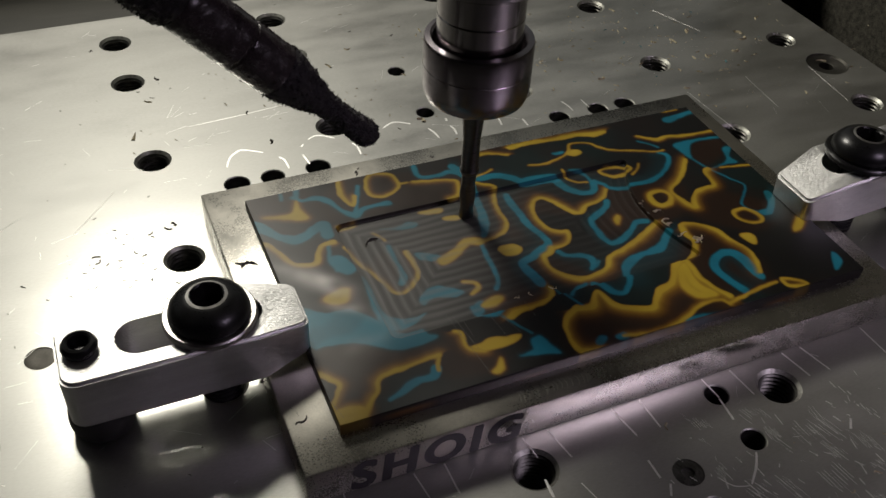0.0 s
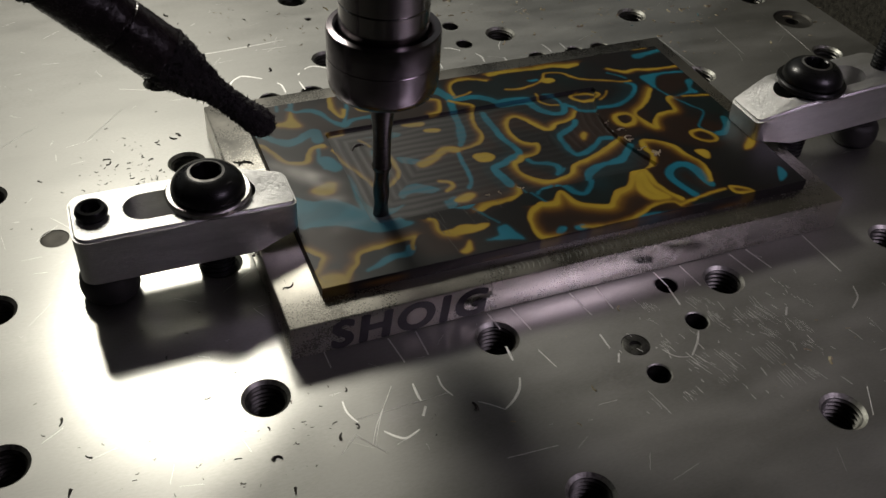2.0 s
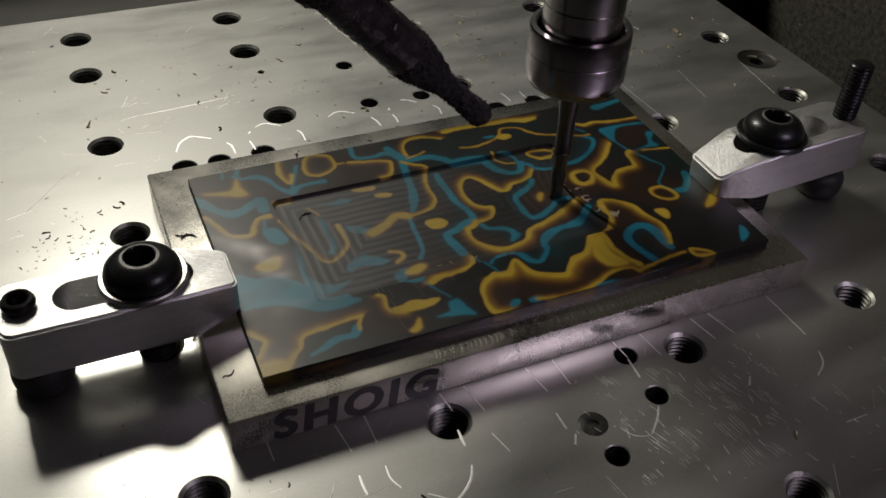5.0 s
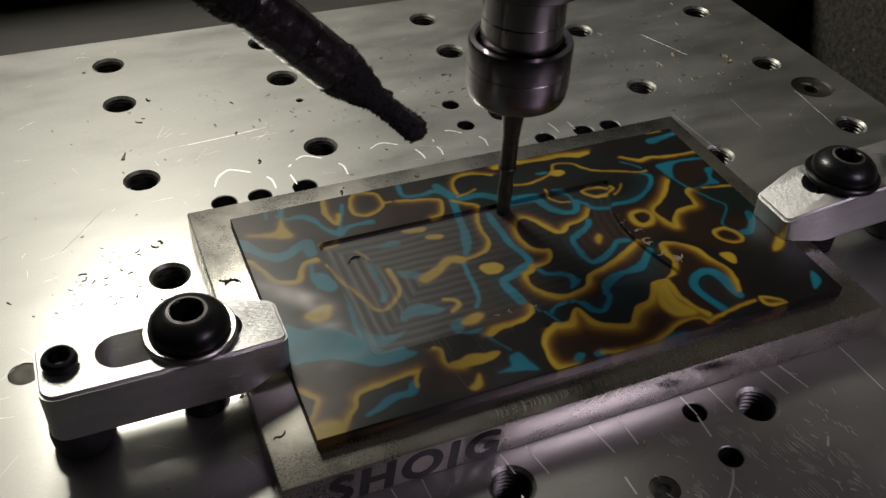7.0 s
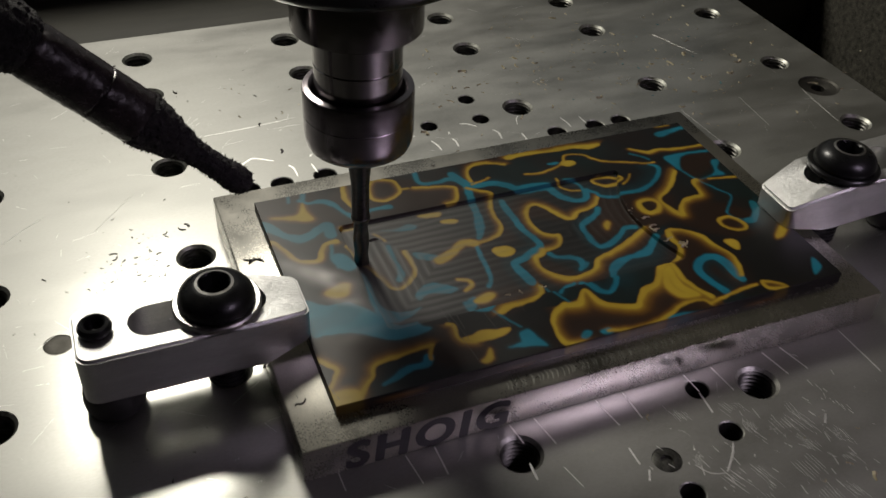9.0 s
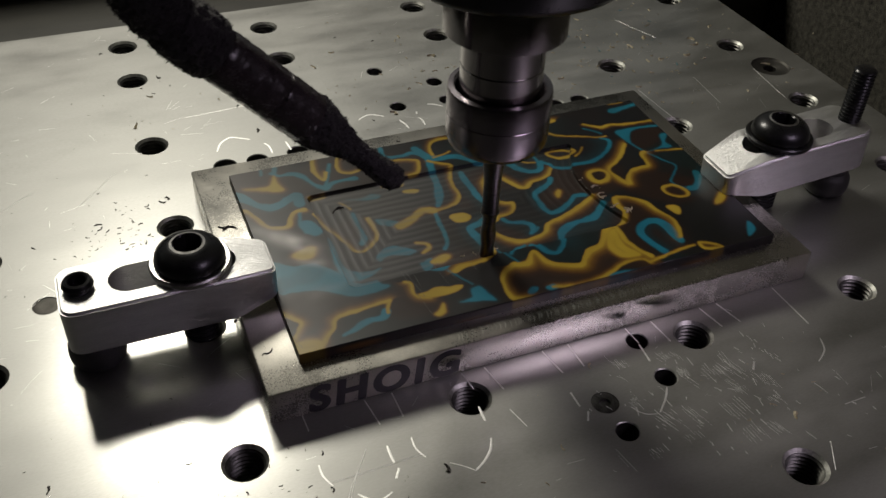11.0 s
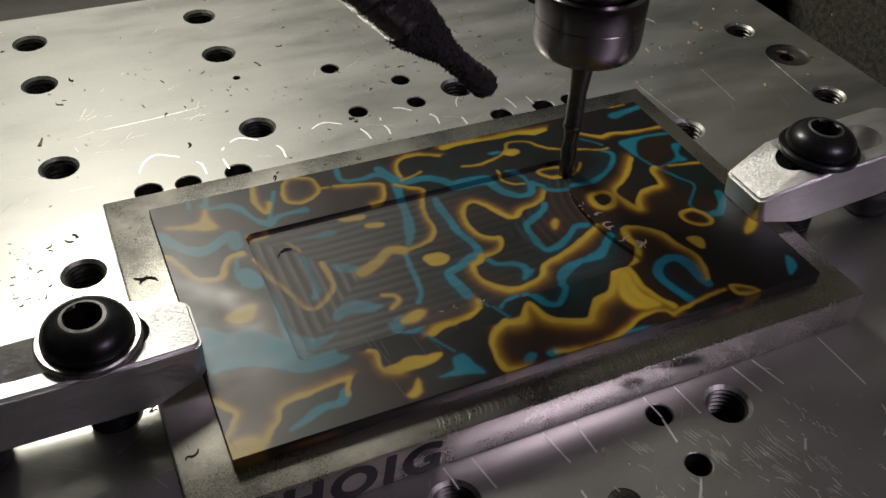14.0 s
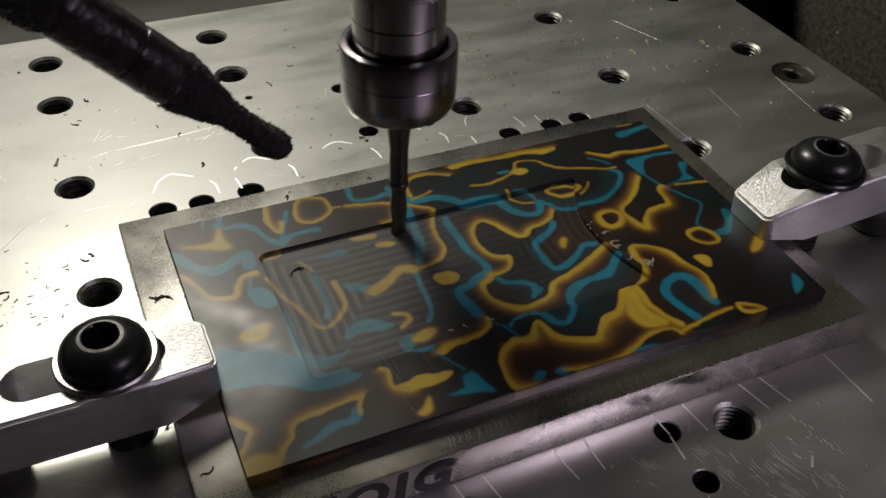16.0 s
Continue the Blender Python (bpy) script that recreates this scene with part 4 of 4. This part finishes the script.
for nm, prof, mat, amount, count, lab in (("spout", SPOUT, DUST, 0.35, 700, "dust-crusted spout"), ("cone", CONE, DUST, 0.4, 700, "dusty tapered collar"), ("tube", TUBE, HOSE, 0.10, 0, "near-black plastic tube"),
                                          ("joint", JOINT, DUST, 0.45, 500, "crusted ball joint"), ("arm", ARM, DUST, 0.5, 2200, "dusty jointed arm")):
    ob = part(nm, crusted(dense(prof), 72, amount, len(nm)), mat, nozzle, lab, BEND if nm == "arm" else TILT_M)
    if count:
        part("dust_fringe", fuzz(prof, count, count), DUST, ob, "clinging black dust")


# ---------------------------------------------------------------- marking on the plate's edge
text = bpy.data.curves.new("marking", "FONT")
text.body, text.size, text.space_character, text.offset, text.extrude, text.shear = "SHOIG", 10.3 * MM, 1.20, 0.08 * MM, 0.02 * MM, 0.10
holder = new("marking", text)
bpy.context.view_layer.update()
letters = bpy.data.meshes.new_from_object(holder.evaluated_get(bpy.context.evaluated_depsgraph_get()))
bpy.data.objects.remove(holder)
bold = bmesh.new()
for i, (dx, dy) in enumerate(((0, 0), (0.4, 0), (-0.4, 0), (0, 0.3), (0, -0.3), (0.3, 0.22), (-0.3, -0.22), (0.3, -0.22), (-0.3, 0.22))):
    first = len(bold.verts)
    bold.from_mesh(letters)
    bold.verts.ensure_lookup_table()
    bmesh.ops.translate(bold, verts=bold.verts[first:], vec=(dx * MM, dy * MM, 0.002 * i * MM))
bold.to_mesh(letters)
bold.free()
letters.materials.clear()
letters.materials.append(INK)
mark = new("marking", letters)
mark.parent = base
mark.matrix_basis = pose(8.6 * MM, -0.03 * MM, 0.7 * MM, 90, 0, 0)
tagged(mark, "black handwritten marker code")

# ---------------------------------------------------------------- scratches and swarf on the bed
def ribbon(bm, width, points, z, rise=0.03):
    """A low ridge along the points, in mm."""
    pts = [Vector((x, y, z)) for x, y in points]
    if len(pts) > 2:
        fine = []
        for i in range(len(pts) - 1):
            p0, p1, p2, p3 = pts[max(i - 1, 0)], pts[i], pts[i + 1], pts[min(i + 2, len(pts) - 1)]
            for k in range(5):
                u = k / 5
                fine.append(0.5 * ((2 * p1) + (p2 - p0) * u + (2 * p0 - 5 * p1 + 4 * p2 - p3) * u * u + (3 * p1 - p0 - 3 * p2 + p3) * u ** 3))
        pts = fine + [pts[-1]]
    rows = []
    for i, p in enumerate(pts):
        d = (pts[min(i + 1, len(pts) - 1)] - pts[max(i - 1, 0)])
        s = Vector((-d.y, d.x, 0)).normalized() * width / 2 * (0.55 + 0.45 * math.sin(math.pi * (i + 0.6) / (len(pts) + 0.2)))
        rows.append([bm.verts.new(q * MM) for q in (p - s, p + Vector((0, 0, rise)), p + s)])
    for a, b in zip(rows, rows[1:]):
        for k in (0, 1):
            bm.faces.new((a[k], a[k + 1], b[k + 1], b[k]))


marks = bmesh.new()


def scratch(width, *points):
    ribbon(marks, width, points, 0.004)


scratch(0.61, (10.6, 107.5), (12.3, 111.4), (14.5, 113.4), (16.6, 113.9), (21.3, 111.0))
scratch(0.56, (24.8, 107.5), (25.8, 105.6), (25.9, 101.5))
scratch(0.57, (31.7, 110.1), (32.6, 111.1))
scratch(0.56, (31.1, 106.4), (31.4, 103.9), (31.6, 101.5))
scratch(0.58, (34.5, 112.8), (36.3, 113.8), (38.3, 113.6), (41.6, 111.2))
scratch(0.58, (45.3, 107.3), (46.2, 105.3), (46.1, 101.3))
scratch(0.60, (56.0, 111.2), (58.6, 112.8), (61.0, 112.8), (64.2, 110.7))
scratch(0.60, (68.1, 106.9), (69.0, 104.2), (69.2, 101.4))
scratch(0.60, (74.6, 106.1), (75.0, 104.2), (74.7, 101.5))
scratch(0.62, (79.9, 113.3), (82.1, 112.5), (84.3, 110.4))
scratch(0.61, (75.0, 110.1), (74.6, 108.7))
scratch(0.62, (88.2, 107.1), (89.3, 104.9), (88.8, 101.5))
scratch(0.62, (95.9, 102.4), (95.9, 98.8))
scratch(0.64, (111.3, 107.0), (112.0, 104.2), (112.1, 101.3))
scratch(0.48, (117.4, 105.9), (117.5, 103.4), (117.7, 101.4))
scratch(0.32, (99.2, 112.2), (97.7, 110.3), (96.8, 107.5))
scratch(0.22, (5.2, 129.9), (18.3, 130.7), (32.9, 132.2))
scratch(0.22, (174.2, 100.7), (172.7, 82.6))
scratch(0.22, (151.0, 99.1), (152.5, 76.4))
scratch(0.31, (7.0, 5.6), (7.3, -4.6))
scratch(0.34, (21.0, -0.4), (22.0, -8.0))
scratch(0.41, (27.3, -0.4), (27.4, -7.6))
scratch(0.42, (44.1, -0.4), (44.8, -5.7))
scratch(0.42, (49.7, -0.4), (51.1, -8.0))
scratch(0.43, (64.5, -0.4), (65.9, -8.2))
scratch(0.44, (71.2, -0.4), (71.5, -8.1))
scratch(0.45, (86.8, -0.4), (87.4, -5.9))
scratch(0.46, (94.0, -0.4), (94.9, -7.9))
scratch(0.47, (108.0, -0.4), (109.6, -8.0))
scratch(0.47, (113.0, -0.4), (114.9, -8.1))
scratch(0.44, (130.1, -0.4), (130.3, -11.3), (130.3, -14.5))
scratch(0.59, (42.8, -19.6), (41.5, -22.2), (39.2, -24.5), (36.6, -26.1))
scratch(0.28, (32.2, -22.6), (34.3, -24.2), (36.5, -26.3))
scratch(0.61, (43.8, -10.7), (43.6, -13.2), (43.5, -14.9))
scratch(0.57, (21.5, -13.9), (21.4, -16.7), (21.5, -18.6))
scratch(0.56, (21.9, -20.2), (20.5, -22.4))
scratch(0.41, (27.0, -13.6), (26.9, -16.7), (28.0, -19.5))
scratch(0.45, (6.8, -13.7), (6.9, -16.8), (8.1, -19.7))
scratch(0.54, (12.1, -23.3), (13.8, -25.2), (15.7, -26.3), (18.7, -25.2))
scratch(0.24, (49.9, -13.9), (51.3, -19.4))
scratch(0.17, (17.2, -13.1), (12.7, -19.7), (9.4, -26.3))
scratch(0.17, (16.0, -15.0), (11.7, -20.8), (9.1, -25.5))
scratch(0.16, (6.7, -22.5), (2.9, -25.9))
scratch(0.16, (6.7, -22.5), (11.0, -28.3))
scratch(0.14, (7.2, -18.8), (11.8, -18.9), (27.4, -18.5))
scratch(0.14, (31.8, -37.0), (42.4, -37.6))
scratch(0.49, (65.8, -20.3), (64.4, -22.7))
scratch(0.50, (64.7, -14.1), (64.7, -18.5))
scratch(0.54, (87.2, -6.2), (86.7, -11.9))
scratch(0.51, (86.0, -20.2), (83.9, -23.0), (80.5, -26.1))
scratch(0.25, (75.2, -22.4), (77.0, -25.2), (79.9, -26.3))
scratch(0.42, (129.6, -19.6), (128.0, -23.1), (124.2, -25.7))
scratch(0.54, (109.8, -20.4), (107.9, -22.6))
scratch(0.21, (120.9, -38.5), (126.7, -38.4))
scratch(0.17, (110.7, -45.9), (106.6, -52.4))
scratch(0.1, (-30.1, 92.6), (-24.6, 99.2), (-18.7, 106.4))
scratch(0.1, (-51.6, 94.7), (-47.0, 99.2), (-41.5, 103.4))
scratch(0.16, (2.0, 120.4), (8.8, 119.2))
scratch(0.18, (-18.6, 116.7), (-10.3, 113.8))
scratch(0.16, (198.1, 98.9), (195.9, 77.8))
scratch(0.12, (170.7, 149.1), (177.9, 130.8))

tagged(new("scratches", finish(marks, "scratches", SCRATCH)), "bright curved scratches and gouges in the bed", "scratches", kind="stuff")

tool_marks, rnd = bmesh.new(), random.Random(12)
for i in range(64):
    x = 44 + i * 1.05 + rnd.uniform(-0.45, 0.45)
    ribbon(tool_marks, 0.28, [(x, 1.6 + rnd.uniform(-0.3, 0.3)), (x + 0.5, 3.0), (x + 0.2, 4.4 + rnd.uniform(-0.5, 0.4))], BASE_Z / MM + 0.003, 0.003)
tagged(part("tool_mark_field", tool_marks, PLATE, base), kind="stuff")

fine_marks, rnd = bmesh.new(), random.Random(5)
for _ in range(300):
    cx, cy = rnd.uniform(-80, 215), rnd.uniform(-75, 195)
    a, l = rnd.gauss(0.25, 0.5) if rnd.random() < 0.6 else rnd.uniform(0, math.pi), rnd.uniform(1.5, 9) * rnd.random() + 0.8
    if any(math.hypot(cx + k * l * math.cos(a) - hx, cy + k * l * math.sin(a) - hy) < hr + 1.2 for hx, hy, hr in HOLES for k in (0, 0.5, 1)):
        continue
    ribbon(fine_marks, rnd.uniform(0.04, 0.09), [(cx, cy), (cx + l * math.cos(a), cy + l * math.sin(a))], 0.003, 0.006)
for gx, gy, sx, sy, k in ((110, -16, 7, 5, 34), (92, -27, 10, 8, 36), (76, -24, 7, 6, 26), (120, -34, 12, 8, 22)):
    for _ in range(k):
        cx, cy, l = gx + rnd.gauss(0, sx), gy + rnd.gauss(0, sy), rnd.uniform(0.4, 2.8)
        if any(math.hypot(cx - hx, cy - hy) < hr + 3.0 for hx, hy, hr in HOLES):
            continue
        ribbon(fine_marks, rnd.uniform(0.08, 0.26), [(cx, cy), (cx + rnd.gauss(0.1, 0.22) * l, cy - l * rnd.uniform(0.4, 1.0))], 0.003, 0.014)
# rows of parallel scores in front of the plate
for _ in range(26):
    gx, gy, lean = rnd.gauss(93, 14), rnd.gauss(-23, 7), rnd.gauss(0.16, 0.1)
    l, gap = rnd.uniform(1.5, 5.5), rnd.uniform(0.35, 0.8)
    for k in range(rnd.randint(3, 8)):
        cx, cy, ll = gx + k * gap, gy + rnd.gauss(0, 0.6), l * rnd.uniform(0.5, 1.1)
        if cy > -4 or any(math.hypot(cx + lean * ll * u - hx, cy - ll * u - hy) < hr + 0.8 for hx, hy, hr in HOLES + SOLID for u in (0, 0.5, 1)):
            continue
        ribbon(fine_marks, rnd.uniform(0.05, 0.13), [(cx, cy), (cx + lean * ll, cy - ll)], 0.003, 0.01)
tagged(new("fine_scratches", finish(fine_marks, "fine_scratches", SCRATCH)), "fine wear scratches across the aluminium bed", "scratches", kind="stuff")


def curl(bm, x, y, z, size, r):
    """A small bent shaving."""
    a, bend = r.uniform(0, 2 * math.pi), r.uniform(-1.6, 1.6)
    p, w = Vector((x, y, z)), size * r.uniform(0.13, 0.26)
    prev = None
    for i in range(5):
        up = Vector((0, 0, w * (0.7 + 0.5 * r.random())))
        s = Vector((-math.sin(a), math.cos(a), 0)) * w * (1.1 - 0.18 * i)
        ring = [bm.verts.new(q * MM) for q in (p - s, p + s, p + up)]
        if prev:
            for k in range(3):
                bm.faces.new((prev[k], prev[(k + 1) % 3], ring[(k + 1) % 3], ring[k]))
        prev = ring
        p = p + Vector((math.cos(a), math.sin(a), 0)) * size * 0.3
        a += bend * r.uniform(0.2, 0.7)


sheet_marks = bmesh.new()
ribbon(sheet_marks, 0.07, [(38.4, 25.9), (40.3, 8.4)], CAMO_Z + 0.012, 0.006)
ribbon(sheet_marks, 0.07, [(39.5, 25.1), (40.8, 14.9)], CAMO_Z + 0.012, 0.006)
ribbon(sheet_marks, 0.07, [(46.7, 24.9), (47.7, 15.9)], CAMO_Z + 0.012, 0.006)
ribbon(sheet_marks, 0.07, [(47.7, 25.0), (50.9, 16.1)], CAMO_Z + 0.012, 0.006)
ribbon(sheet_marks, 0.07, [(41.1, 22.8), (41.2, 18.7)], CAMO_Z + 0.012, 0.006)
ribbon(sheet_marks, 0.07, [(9.1, 13.0), (10.2, 8.2)], CAMO_Z + 0.012, 0.006)
ribbon(sheet_marks, 0.07, [(55.5, 23.8), (55.8, 19.4)], CAMO_Z + 0.012, 0.006)
tagged(part("scratch_field", sheet_marks, PALE, sheet), kind="stuff")


def litter(name, mat, spots, seed, label, size=(0.4, 1.3), z=0.0):
    bm, r = bmesh.new(), random.Random(seed)
    for x, y, sx, sy, k in spots:
        for _ in range(k):
            px, py = x + r.gauss(0, sx), y + r.gauss(0, sy)
            if z == 0.0 and -2 < px < 142 and -2 < py < 89:
                continue
            if any(math.hypot(px - hx, py - hy) < hr + 1.0 for hx, hy, hr in HOLES):
                continue
            curl(bm, px, py, z, r.uniform(*size) * (0.22 + 0.95 * r.random() ** 3), r)
    return tagged(new(name, finish(bm, name, mat)), label, "swarf", kind="stuff")


litter("dark_swarf", SOOT, ((-18, 72, 7, 7, 110), (-17, 90, 8, 8, 22), (-30, -10, 18, 14, 40), (20, -16, 14, 8, 12), (20, 140, 40, 30, 60), (-40, 60, 20, 40, 40), (-8, -18, 8, 6, 40)), 3, "dark fine swarf scattered on the bed", (0.4, 2.2))
litter("pale_swarf", CHIP, ((130, 140, 40, 24, 330), (40, 125, 40, 22, 60), (172, 125, 24, 24, 150), (90, -30, 25, 12, 22)), 4, "pale resin shavings scattered on the bed", (0.6, 2.8))
litter("teal_swarf", TEALBIT, ((165, 128, 26, 20, 26),), 6, "teal resin crumbs on the bed", (0.6, 1.8))
litter("plate_swarf", SOOT, ((4.5, 70, 1.6, 6, 4), (4.5, 12, 1.5, 3, 3), (60, 83, 20, 1.5, 5)), 8, "dark shavings on the base plate", (0.5, 1.3), BASE_Z / MM)
litter("sheet_swarf", CHIP, ((97.5, 44, 0.8, 1.5, 5), (101, 38, 1.0, 1.5, 4)), 9, "pale curled shavings beside the milled pocket", (0.7, 1.3), CAMO_Z)


def shavings(name, mat, spots, seed, label):
    bm, r = bmesh.new(), random.Random(seed)
    for x, y, z, size in spots:
        curl(bm, x, y, z, size, r)
        curl(bm, x + 0.2, y - 0.1, z, size * 0.7, r)
    return tagged(new(name, finish(bm, name, mat)), label, "swarf", kind="stuff")


shavings("dark_shavings", SOOT, ((4.0, 58.9, 8.7, 2.6), (4.9, 59.3, 8.7, 1.8), (3.0, 12.2, 8.7, 1.8), (31.6, 54.5, 10.75, 2.0), (30.8, 53.7, 10.75, 1.5), (37.1, 77.1, 8.7, 1.0), (-1.3, 24.1, 8.7, 1.6), (38.4, 83.1, 8.7, 1.6)), 31, "dark curled shavings lying on plate and pocket floor")
shavings("pale_shavings", CHIP, ((98.3, 40.3, 11.62, 1.9), (98.2, 36.3, 11.62, 2.2), (98.7, 35.3, 11.62, 1.4), (100.2, 31.2, 11.62, 1.6), (102.0, 29.1, 11.62, 2.2), (102.8, 28.1, 11.62, 1.6), (63.2, 25.2, 11.62, 1.0), (55.1, 26.0, 10.75, 0.9), (57.8, 26.4, 10.75, 0.9)), 32, "pale curled shavings along the pocket's rim")


# ---------------------------------------------------------------- what moves
WAY = [
    (0.0, 56.2, 55.6), (0.25, 49.5, 55.6), (0.5, 42.4, 55.6), (0.75, 36.0, 55.5), (0.95, 30.3, 55.2), (1.1, 28.8, 52.6), (1.25, 28.6, 48.6), (1.5, 28.9, 41.6), (1.7, 29.0, 35.8),
    (1.95, 28.6, 28.2), (2.1, 30.6, 27.4), (2.5, 42.4, 27.6), (3.0, 56.6, 27.6), (3.2, 61.4, 27.6), (3.8, 77.5, 27.4), (4.4, 92.5, 27.6), (4.6, 95.6, 30.0), (4.9, 94.4, 38.0), (5.2, 91.3, 45.4),
    (5.5, 94.1, 50.4), (5.75, 98.0, 56.2), (6.0, 100.0, 59.6), (6.2, 96.0, 60.0), (6.5, 87.6, 59.8), (7.0, 72.3, 59.2), (7.5, 57.4, 58.2), (8.0, 42.8, 57.4), (8.4, 31.0, 57.0), (8.6, 27.8, 55.6),
    (8.8, 27.4, 52.0), (9.0, 27.4, 47.8), (9.2, 27.4, 43.6), (9.6, 27.4, 33.0), (9.85, 28.2, 25.6), (10.1, 33.6, 25.0), (10.7, 52.0, 25.0), (11.3, 69.8, 25.0), (11.5, 75.8, 25.0), (12.0, 89.5, 25.0),
    (12.3, 96.8, 25.4), (12.5, 98.6, 27.4), (12.75, 98.8, 32.6), (13.0, 98.0, 37.4), (13.5, 95.8, 47.0), (13.75, 98.0, 52.4), (14.0, 100.8, 57.2), (14.2, 102.4, 61.0), (14.5, 100.6, 61.6), (15.0, 86.5, 61.0),
    (15.5, 71.8, 60.0), (16.0, 57.0, 59.0),
]


def motions():
    walk(spindle, [(t, pose(x * MM, y * MM, TIP_Z * MM)) for t, x, y in WAY])
    walk(nozzle, [(t, pose((x - 26.9) * MM, (y - 5.6) * MM, (TIP_Z + 33.0) * MM)) for t, x, y in WAY])


motions()
